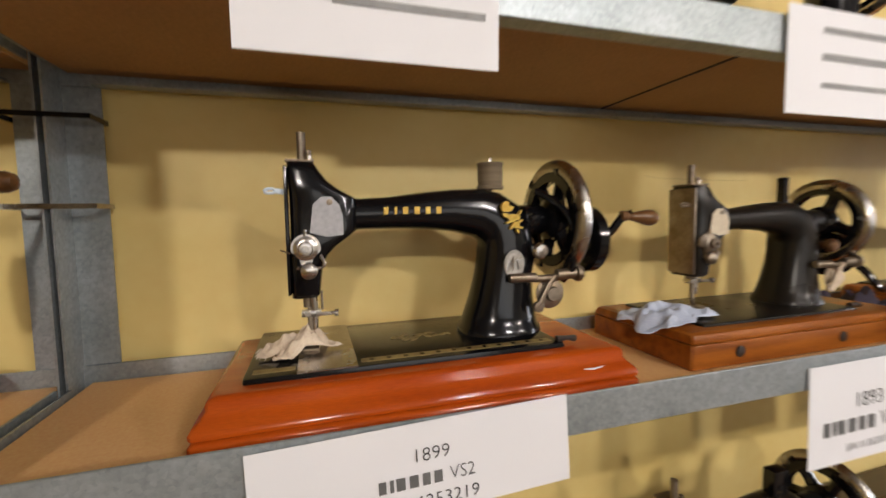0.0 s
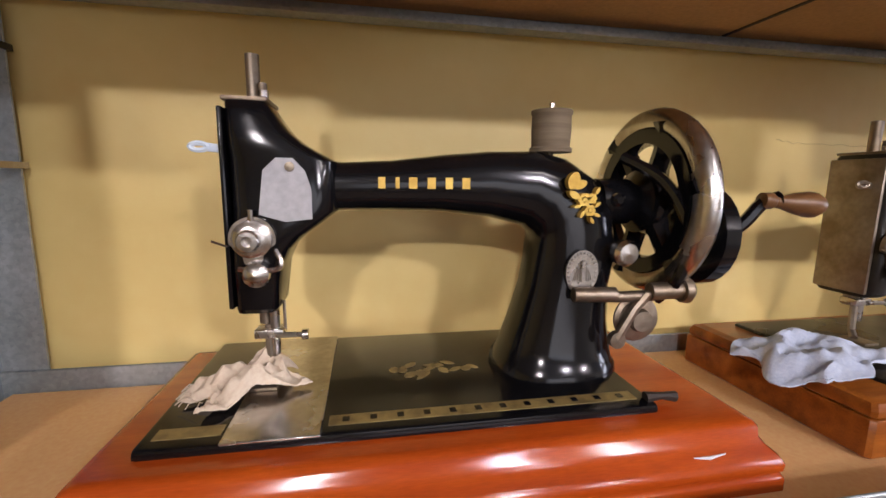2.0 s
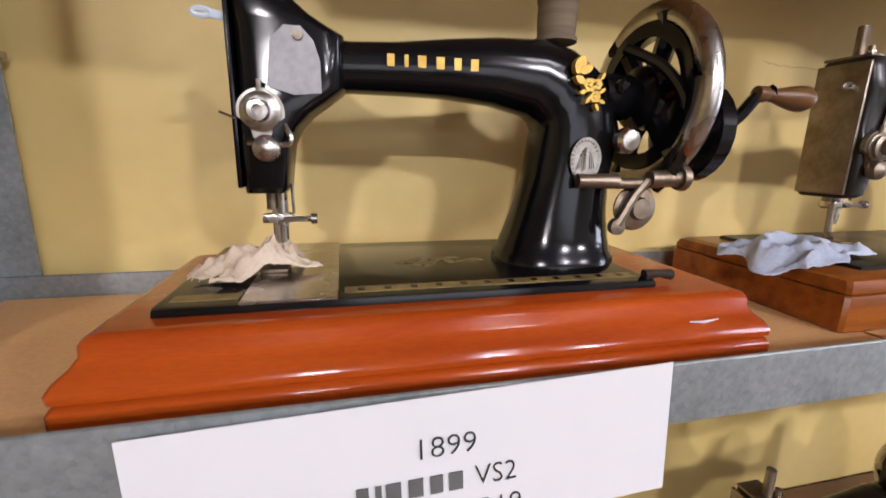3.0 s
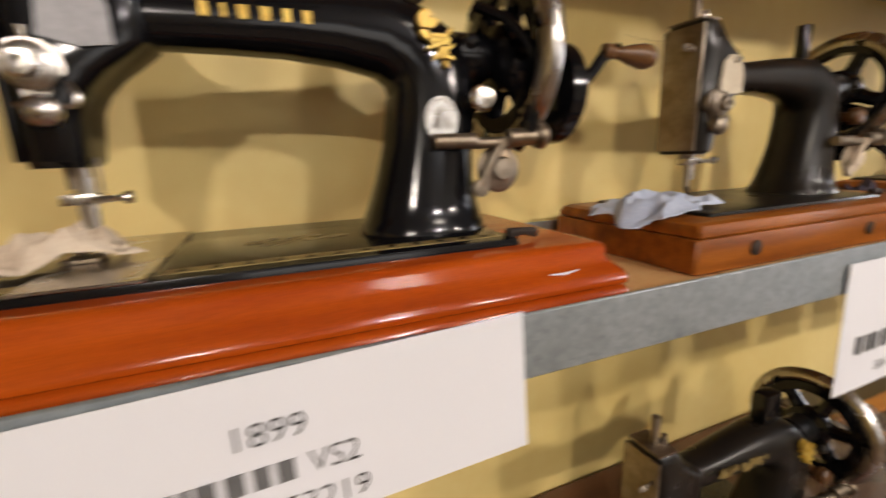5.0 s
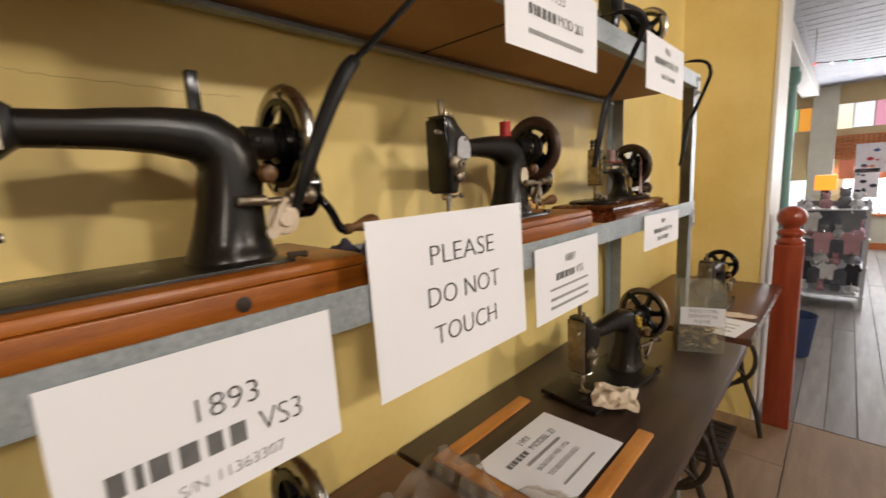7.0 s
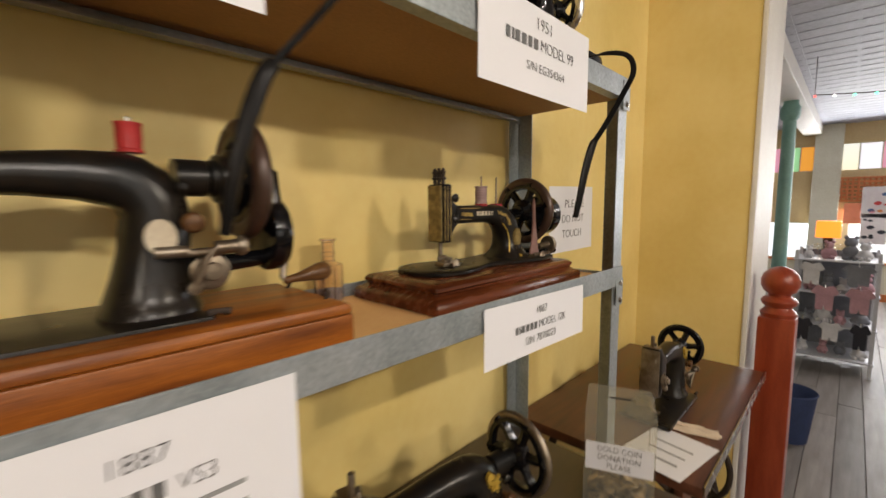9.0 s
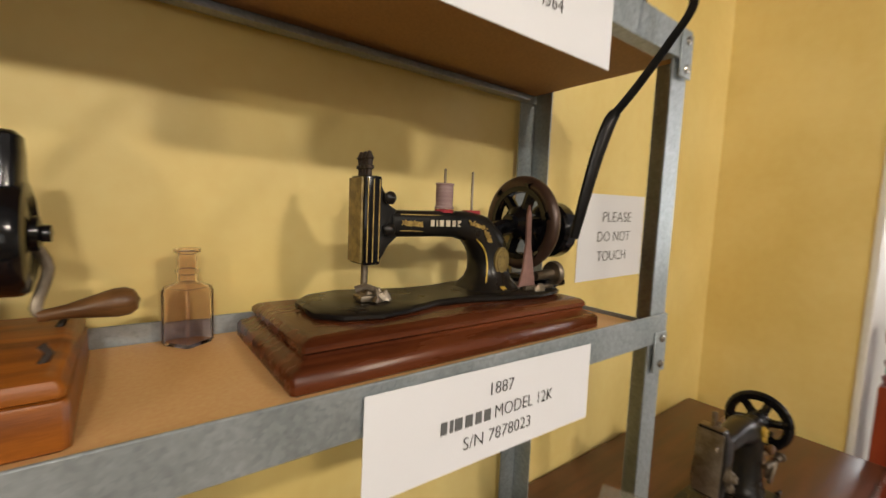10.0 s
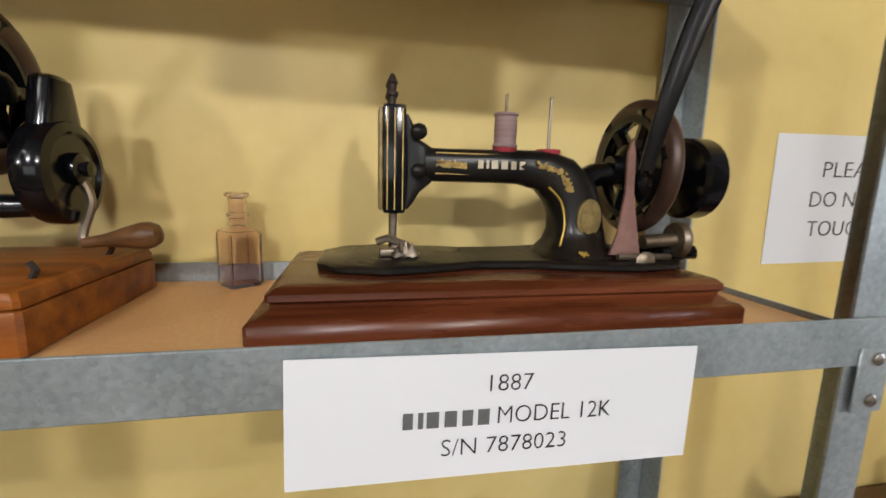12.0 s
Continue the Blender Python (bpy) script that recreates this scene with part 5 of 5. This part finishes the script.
m6 = sewing_machine(pose(2.475, 0.430, TABLE_Z - 0.035, 0, 0, 0), "small dark sewing machine on the red-brown table", sx=0.76, sz=0.88,
                    enamel=M_WORN, brand=False, face=M_DULL, rim=M_BLACK, slide=False, wheel=(0.372, 0.197, 0.068, 6), group="machines on the tables", wheel_thick=0.008)
bm = crumple(B(), 0.125, 0.11, 22, 0.018, 41, 0.12)
solid("linen_scrap", bm, M_CREAM, "creased cream linen scrap on the dark table", "cloth", m=pose(1.600, 0.432, TABLE_Z + 0.018, 0, 0, 20))
bm = crumple(B(), 0.05, 0.17, 18, 0.012, 43, 0.1)
solid("linen_strip", bm, M_CREAM, "folded cream linen strip on the table", "cloth", m=pose(2.50, 0.345, TABLE_Z + 0.001, 0, 0, 12))
bm = crumple(B(), 0.16, 0.16, 20, 0.07, 45, 0.25)
solid("brown_bag", bm, M_FILM, "crumpled clear plastic bag beside the machine", "bag", m=pose(2.86, 0.50, TABLE_Z, 0, 0, 0))
bm = crumple(B(), 0.36, 0.36, 44, 0.10, 47, 0.2)
solid("plastic_bag", bm, M_FILM, "crumpled clear plastic sheet on the table", "bag", m=pose(1.03, 0.44, TABLE_Z, 0, 0, 15))
card = sign(pose(2.36, 0.345, TABLE_Z + 0.002, 0, 0, 80), 0.15, 0.20, [("", False, 0, 0.05, 0.016, M_GREYINK), ("", False, 0, 0.01, 0.012, M_GREYINK), ("", False, 0, -0.03, 0.012, M_GREYINK)],
            "white paper card lying on the table", "paper_card")


def donation_box(m):
    root = thing("donation_box", m, "clear acrylic coin donation box with a white label", "box")
    w, d, h, t = 0.125, 0.125, 0.205, 0.003
    for nm, a in (("front_panel", (-w / 2, w / 2, -d / 2, -d / 2 + t)), ("back_panel", (-w / 2, w / 2, d / 2 - t, d / 2)), ("side_panel", (-w / 2, -w / 2 + t, -d / 2 + t, d / 2 - t)), ("side_panel", (w / 2 - t, w / 2, -d / 2 + t, d / 2 - t))):
        part(nm, box(B(), *a, 0.0, h, 0.0006, 1), M_GLASS, root)
    lid = part("lid", box(B(), -w / 2, w / 2, -d / 2, d / 2, h + 0.0005, h + 0.004, 0.0008, 1), M_GLASS, root)
    part("coin_slot", box(B(), -0.02, 0.02, -0.003, 0.003, h + 0.0042, h + 0.005), M_INK, lid)
    part("base_panel", box(B(), -w / 2 + t, w / 2 - t, -d / 2 + t, d / 2 - t, 0.0, t), M_GLASS, root)
    lab = part("label_sheet", box(B(), -w / 2 + 0.003, w / 2 - 0.003, -d / 2 - 0.0012, -d / 2 - 0.0004, 0.09, 0.145), M_PAPER, root)
    for words, z in (("GOLD COIN", 0.134), ("DONATION", 0.1175), ("PLEASE", 0.101)):
        me = text_mesh(words, 0.0155)
        me.materials.append(M_INK)
        ob = new("lettering", me)
        ob.parent = root
        ob.matrix_basis = pose(0, -d / 2 - 0.0016, z, 90, 0, 0)
    rng = random.Random(5)
    coin = B()
    lathe(coin, [(0, 0), (0.0115, 0), (0.0118, 0.001), (0.0115, 0.002), (0, 0.002)], None, 12)
    me = finish(coin, "coin", M_COIN)
    for i in range(130):
        ob = new("coin", me)
        ob.parent = root
        ob.matrix_basis = pose(rng.uniform(-0.045, 0.045), rng.uniform(-0.045, 0.045), 0.006 + rng.random() * 0.065, rng.uniform(-40, 40), rng.uniform(-40, 40), 0)
    return root


donation_box(pose(2.115, 0.37, TABLE_Z, 0, 0, -68))

# ---- newel post and balustrade ----
nw = thing("newel_post", Matrix.Translation((3.245, 0.235, 0)), "red-brown painted turned wooden newel post", "post")
part("shaft", box(B(), -0.055, 0.055, -0.055, 0.055, 0.0, 0.94, 0.007), M_NEWEL, nw)
bm = B()
lathe(bm, [(0, 0.935), (0.052, 0.94), (0.056, 0.955), (0.044, 0.968), (0.040, 0.976), (0.052, 0.986), (0.055, 0.998), (0.048, 1.010), (0.034, 1.016), (0.034, 1.024), (0.048, 1.034), (0.058, 1.055), (0.059, 1.075), (0.052, 1.098), (0.036, 1.115), (0.014, 1.124), (0, 1.125)], None, 28)
part("turned_finial", bm, M_NEWEL, nw)
part("side_block", box(B(), 0.058, 0.085, -0.05, 0.03, 0.42, 0.80, 0.004), M_NEWEL, nw)

# ---- shop beyond ----
col = thing("column", Matrix.Translation((6.5, 0.55, 0)), "slender green painted iron column", "column", kind="structure")
bm = B()
lathe(bm, [(0.09, 0.0), (0.09, 0.12), (0.07, 0.15), (0.062, 0.2), (0.052, 2.12), (0.07, 2.14), (0.078, 2.17), (0.078, 2.24), (0.06, 2.27), (0.06, 2.30)], None, 20)
part("column_shaft", bm, M_GREEN, col)

# panes emit their own light in place of daylight from outside
M_DAY = glow("window_daylight", (0.80, 0.90, 1.0), 1.3)
PANES = {"white": glow("white_pane", (0.85, 0.88, 1.0), 0.9), "pink": glow("pink_pane", (0.80, 0.36, 0.50), 0.7),
         "green": glow("green_pane", (0.32, 0.72, 0.36), 0.7), "orange": glow("orange_pane", (0.88, 0.40, 0.06), 0.7)}
M_SHOPWALL = mat("yellow_shop_wall", (0.68, 0.52, 0.28), (0.60, 0.45, 0.23), 0.6, 0, 3, 60, 0.05)
M_CREAMPANEL = mat("cream_panel_paint", (0.66, 0.64, 0.52), (0.60, 0.57, 0.45), 0.5, 0, 4, 60, 0.05)
M_LATTICE = mat("orange_lattice_paint", (0.62, 0.20, 0.06), (0.52, 0.15, 0.04), 0.5, 0, 6, 80, 0.05)
FAR = 9.5
slab("wall_east_top", FAR, FAR + 0.1, -3.6, 2.4, 2.17, ROOM_TOP, M_SHOPWALL, "yellow wall above the coloured windows")
slab("wall_east_mid", FAR, FAR + 0.1, -3.6, 2.4, 1.06, 1.80, M_SHOPWALL, "yellow wall between the window rows")
slab("wall_east_low", FAR, FAR + 0.1, -3.6, 2.4, -0.05, 0.52, M_CREAMPANEL, "cream painted panelled wall under the windows")
slab("wall_east_pier", FAR - 0.12, FAR, 0.22, 0.52, 0.0, ROOM_TOP - 0.003, M_CREAMPANEL, "cream wall pier under the beam", 0.005)
slab("baseboard_east", FAR - 0.015, FAR, -3.5, 2.4, 0.0, 0.10, M_LATTICE, "red-brown skirting board", 0.002)
slab("sill_east", FAR - 0.06, FAR + 0.02, -3.5, 2.4, 0.50, 0.525, M_LATTICE, "wooden window sill", 0.003)


def shop_window(name, y_from, widths, z0, z1, cols, label):
    root = thing(name, Matrix(), label, "window", kind="structure")
    y = y_from
    for w, c in zip(widths, cols):
        part("pane", box(B(), FAR + 0.045, FAR + 0.05, y - w + 0.008, y - 0.008, z0 + 0.012, z1 - 0.012), c, root, smooth=False)
        part("window_bar", box(B(), FAR + 0.02, FAR + 0.07, y - 0.008, y + 0.008, z0, z1), M_CREAMPANEL, root, smooth=False)
        y -= w
    part("window_frame", box(B(), FAR + 0.02, FAR + 0.07, y, y_from, z0 - 0.001, z0 + 0.012), M_CREAMPANEL, root, smooth=False)
    part("window_frame", box(B(), FAR + 0.02, FAR + 0.07, y, y_from, z1 - 0.012, z1 + 0.001), M_CREAMPANEL, root, smooth=False)


seq = ["white", "pink", "green", "orange", "white", "pink", "green", "orange", "white", "pink", "green", "orange"]
shop_window("window_1", 0.05, [0.22] * 12, 1.80, 2.17, [PANES[c] for c in seq], "row of white, pink, green and orange panes")
shop_window("window_2", 2.0, [0.22] * 7, 1.80, 2.17, [PANES[c] for c in ("pink", "green", "orange", "white", "pink", "green", "orange")], "row of coloured glass panes")
shop_window("window_3", 0.10, [0.42] * 8, 0.525, 1.06, [M_DAY] * 8, "bright shop windows over a cream panelled wall")
shop_window("window_4", 1.9, [0.36] * 4, 0.525, 1.06, [M_DAY] * 4, "bright shop windows")

# lattice frieze
lat = thing("lattice_frieze", Matrix(), "orange painted timber lattice frieze", "lattice")
for i in range(70):
    y = 0.42 - i * 0.055
    part("slat", box(B(), FAR - 0.05, FAR - 0.035, y - 0.012, y + 0.012, 1.36, 1.70), M_LATTICE, lat, smooth=False)
for k in range(7):
    z = 1.375 + k * 0.052
    part("slat", box(B(), FAR - 0.065, FAR - 0.05, -3.4, 0.44, z - 0.011, z + 0.011), M_LATTICE, lat, smooth=False)
M_BAND = mat("salmon_cloth", (0.80, 0.28, 0.16), (0.70, 0.22, 0.12), 0.8, 0, 8, 90, 0.1)
solid("cloth_band", box(B(), FAR - 0.075, FAR - 0.068, -3.4, 0.16, 1.06, 1.34, 0.002), M_BAND, "salmon cloth band hung below the lattice", "cloth")
M_TOWEL = mat("printed_tea_towel", (0.78, 0.74, 0.72), (0.70, 0.62, 0.62), 0.85, 0, 8, 90, 0.1)
BLOTS = [mat("print_" + n, c, None, 0.85, 0, 10, 90, 0) for n, c in (("red", (0.60, 0.06, 0.06)), ("pink", (0.70, 0.32, 0.36)), ("blue", (0.10, 0.16, 0.32)), ("orange", (0.75, 0.30, 0.10)), ("black", (0.04, 0.04, 0.05)))]
rng = random.Random(9)
for i, (y, z, w, h) in enumerate(((-0.01, 1.14, 0.44, 0.42), (-0.60, 1.16, 0.52, 0.42), (-1.2, 1.15, 0.5, 0.42), (-0.02, 0.78, 0.26, 0.42), (-0.36, 0.70, 0.30, 0.36), (-0.78, 0.72, 0.34, 0.36))):
    tw = thing("tea_towel", Matrix.Translation((FAR - 0.085, y - w / 2, z)), "white printed tea towel hung at the window", "towel", "hung tea towels")
    part("towel_sheet", box(B(), -0.004, 0.0, -w / 2, w / 2, 0.0, h, 0.0015), M_TOWEL, tw)
    for k in range(7):
        b = B()
        cy, cz, s = rng.uniform(-w * 0.35, w * 0.35), rng.uniform(h * 0.2, h * 0.8), rng.uniform(0.012, 0.032)
        out = oval(10, s * 1.5, s, 1.7)
        loft(b, [[Vector((-0.006, cy + u, cz + v)) for u, v in out], [Vector((-0.0042, cy + u, cz + v)) for u, v in out]])
        part("print", b, BLOTS[(4 if i == 3 else (i * 2 + k) % 4)], tw, smooth=False)

# string of fairy lights under the ceiling
lights = thing("fairy_lights", Matrix(), "string of small coloured fairy lights across the ceiling", "lights")
line = [(5.6, 0.33 - k * 0.11, 2.16 - 0.05 * math.sin(math.pi * (k % 12) / 12)) for k in range(34)]
part("cord", tube(B(), line, 0.004, 5), M_IRON, lights)
for k in (0, 12, 24, 33):
    part("hanger_wire", tube(B(), [line[k], (line[k][0], line[k][1], ROOM_TOP + 0.002)], 0.002, 5), M_IRON, lights)
BULB = [glow("bulb_" + n, c, 3.0) for n, c in (("red", (1, 0.1, 0.08)), ("blue", (0.12, 0.2, 1)), ("green", (0.15, 0.9, 0.5)), ("white", (0.9, 0.95, 1)))]
for k, p in enumerate(line):
    b = B()
    lathe(b, [(0, -0.02), (0.006, -0.016), (0.008, -0.008), (0.004, 0.0), (0, 0.001)], Matrix.Translation(p), 8)
    part("bulb", b, BULB[(k * 3 + k // 3) % 4], lights)

# display stand with soft goods
M_TOY = [mat("goods_" + n, c, None, 0.85, 0, 12, 90, 0.2) for n, c in (("pink", (0.56, 0.32, 0.36)), ("white", (0.70, 0.70, 0.72)), ("black", (0.03, 0.03, 0.04)), ("grey", (0.22, 0.23, 0.26)), ("brown", (0.16, 0.10, 0.07)), ("navy", (0.03, 0.05, 0.13)), ("blue", (0.20, 0.30, 0.45)))]
M_WHITEMETAL = mat("white_wire", (0.62, 0.64, 0.68), (0.52, 0.54, 0.58), 0.4, 0.2, 10, 90, 0.03)
stand = thing("display_stand", Matrix.Translation((6.0, 0.13, 0)), "grey metal display stand with open shelves", "stand")
for sx_, sy_ in ((-0.2, -0.24), (-0.2, 0.24), (0.2, -0.24), (0.2, 0.24)):
    part("upright", box(B(), sx_ - 0.012, sx_ + 0.012, sy_ - 0.012, sy_ + 0.012, 0.0, 0.97), M_WHITEMETAL, stand)
SH = (0.12, 0.38, 0.64, 0.90)
for z in SH:
    part("shelf", box(B(), -0.22, 0.22, -0.26, 0.26, z - 0.012, z, 0.002), M_WHITEMETAL, stand)
part("back_panel", box(B(), 0.20, 0.21, -0.24, 0.24, 0.05, 0.95), M_TOY[3], stand)


def soft_toy(x, y, z, s, mats, seed):
    root = thing("soft_toy", Matrix.Translation((x, y, z)), "small plush toy sitting on the display stand", "toy", "plush toys")
    r2 = random.Random(seed)
    bm = B()
    for cx, cy, cz, r in ((0, 0, 0.45, 0.45), (0, 0, 1.05, 0.32), (-0.1, -0.3, 0.35, 0.2), (-0.1, 0.3, 0.35, 0.2), (0, -0.22, 1.35, 0.13), (0, 0.22, 1.35, 0.13), (-0.3, -0.2, 0.12, 0.17), (-0.3, 0.2, 0.12, 0.17)):
        mm = Matrix.Translation((cx * s, cy * s, cz * s)) @ Matrix.Diagonal((r * s, r * s * r2.uniform(0.9, 1.1), r * s, 1))
        bmesh.ops.create_icosphere(bm, subdivisions=2, radius=1, matrix=mm)
    part("plush_body", bm, mats, root)


k = 0
for z in SH:
    for y in (-0.17, -0.06, 0.05, 0.16):
        k += 1
        soft_toy(5.9 + rng.uniform(-0.04, 0.05), 0.13 + y + rng.uniform(-0.015, 0.015), z, rng.uniform(0.07, 0.13), M_TOY[(0, 1, 3, 2, 6, 1, 0, 5)[(k * 5 + k // 3) % 8]], k)
M_ORGLAMP = glow("orange_lampshade", (1.0, 0.33, 0.04), 1.4)
sh = thing("orange_lantern", Matrix.Translation((6.1, 0.20, 1.06)), "glowing orange square lantern on the display", "lamp")
part("shade", box(B(), -0.07, 0.07, -0.08, 0.08, 0.0, 0.14, 0.012), M_ORGLAMP, sh)
part("foot", box(B(), -0.03, 0.03, -0.03, 0.03, -0.16, 0.0, 0.004), M_IRON, sh)
for y in (-0.16, -0.02, 0.10):
    gl = thing("glass_dish", Matrix.Translation((5.95, 0.13 + y, 0.901)), "clear glass dish on the display stand", "dish", "glass dishes")
    bm = B()
    lathe(bm, [(0, 0.0), (0.03, 0.0), (0.012, 0.01), (0.012, 0.05), (0.05, 0.09), (0.062, 0.12), (0.058, 0.12), (0.045, 0.092), (0, 0.058)], None, 16)
    part("bowl", bm, M_GLASS, gl)

# folded and hung baby clothes on the stand's front
for y, z, w, h, mi in ((-0.15, 0.50, 0.17, 0.20, 0), (0.05, 0.50, 0.17, 0.20, 0), (-0.13, 0.72, 0.2, 0.16, 3), (0.14, 0.70, 0.16, 0.18, 1), (0.0, 0.26, 0.15, 0.15, 1), (-0.17, 0.22, 0.12, 0.2, 2), (0.17, 0.24, 0.13, 0.18, 2)):
    cl = thing("baby_garment", Matrix.Translation((5.76, 0.13 + y, z)), "small garment hung on the front of the stand", "garment", "baby clothes")
    out = [(-0.5, 0.72), (-0.30, 1.0), (-0.12, 0.96), (0.0, 0.90), (0.12, 0.96), (0.30, 1.0), (0.5, 0.72), (0.36, 0.62), (0.32, 0.66), (0.30, 0.0), (0.05, 0.02), (0.0, 0.2), (-0.05, 0.02), (-0.30, 0.0), (-0.32, 0.66), (-0.36, 0.62)]
    bm = B()
    loft(bm, [[Vector((0.0, a * w, b * h)) for a, b in out], [Vector((0.012, a * w, b * h)) for a, b in out]])
    part("cloth_front", bm, M_TOY[mi], cl)
    part("peg", tube(B(), [(0.006, 0, h * 0.9), (0.012, 0, h * 1.05), (0.03, 0, h * 1.06)], 0.003, 6), M_STEEL, cl)

# clothes rail
rail = thing("clothes_rail", Matrix.Translation((6.0, -1.05, 0)), "metal clothes rail full of dark garments", "clothes rail")
for y in (-0.6, 0.55):
    part("rail_post", tube(B(), [(0, y, 0.05), (0, y, 1.02)], 0.014, 8), M_STEEL, rail)
    part("rail_foot", tube(B(), [(-0.25, y, 0.04), (0.25, y, 0.04)], 0.014, 8), M_STEEL, rail)
part("rail_bar", tube(B(), [(0, -0.6, 1.0), (0, 0.55, 1.0)], 0.013, 8), M_STEEL, rail)
for i in range(22):
    g = thing("garment", Matrix.Translation((6.0, -1.60 + i * 0.051, 0)), "dark garment hanging on the clothes rail", "garment", "hanging garments")
    hgt = rng.uniform(0.28, 0.42)
    rings = []
    for q in range(7):
        t = q / 6
        w = 0.10 + 0.12 * min(1, t * 3) + 0.02 * math.sin(i + t * 5)
        rings.append([Vector((u, v + 0.008 * math.sin(9 * t + i), 0.98 - t * (0.98 - hgt))) for u, v in oval(14, w, 0.017 + 0.006 * math.sin(3 * t + i * 2), 2.4)])
    part("cloth_body", loft(B(), rings), M_TOY[(5, 2, 5, 3, 5, 6, 2)[i % 7]], g)
    part("hanger_hook", tube(B(), smooth_line([(0, 0, 0.98), (0, 0, 1.01), (0.012, 0, 1.025), (0.02, 0, 1.012)], 3), 0.002, 5), M_STEEL, g)
    # a blue bin on the floor
bin_ = thing("blue_bin", Matrix.Translation((4.35, 0.25, 0)), "blue plastic waste bin on the floor", "bin")
bm = B()
lathe(bm, [(0, 0.0), (0.09, 0.0), (0.12, 0.28), (0.125, 0.285), (0.12, 0.29), (0.113, 0.28), (0.085, 0.012), (0, 0.012)], None, 22)
part("bin_body", bm, M_TOY[5], bin_)

# pieces last: plywood sheets, shop floor boards
ply = tagged(new("floor"), "worn brown plywood floor sheets with dark joints", "floor", "", "structure")
for jy in range(8):
    y0, y1 = max(-3.6, -4.03 + 0.6 * jy), min(WALL_Y, -3.43 + 0.6 * jy)
    cut = [-3.0] + [q for q in (-1.9 + 0.7 * (jy % 2), 0.3 + 0.7 * (jy % 2), 2.5 + 0.35 * (jy % 2)) if q < 3.2] + [3.30]
    for a, c in zip(cut, cut[1:]):
        bm = box(B(), 0, c - a - 0.004, 0, y1 - y0 - 0.004, -0.009, 0.0, 0.0015, 1)
        ob = new("floor_sheet", finish(bm, "floor_sheet", M_PLY))
        ob.parent = ply
        ob.location = (a, y0, 0.0)
fl = tagged(new("shop_floor"), "worn grey timber floorboards running through the shop", "floor", "", "structure")
lens = (1.55, 2.05, 1.8)
shapes = []
for n, ln in enumerate(lens):
    bm = box(B(), 0, ln - 0.003, 0, 0.118, -0.012, 0.0, 0.0015, 1)
    shapes.append(finish(bm, "floorboard", M_BOARD))
rng = random.Random(3)
for j in range(49):
    y = -3.58 + j * 0.121
    x = 3.305
    i = j
    while x < 9.3:
        ob = new("floorboard", shapes[i % 3])
        ob.parent = fl
        ob.location = (x, y, rng.uniform(-0.001, 0.001))
        ob.scale.x = min(1.0, (9.54 - x) / lens[i % 3])
        x += lens[i % 3]
        i += 1
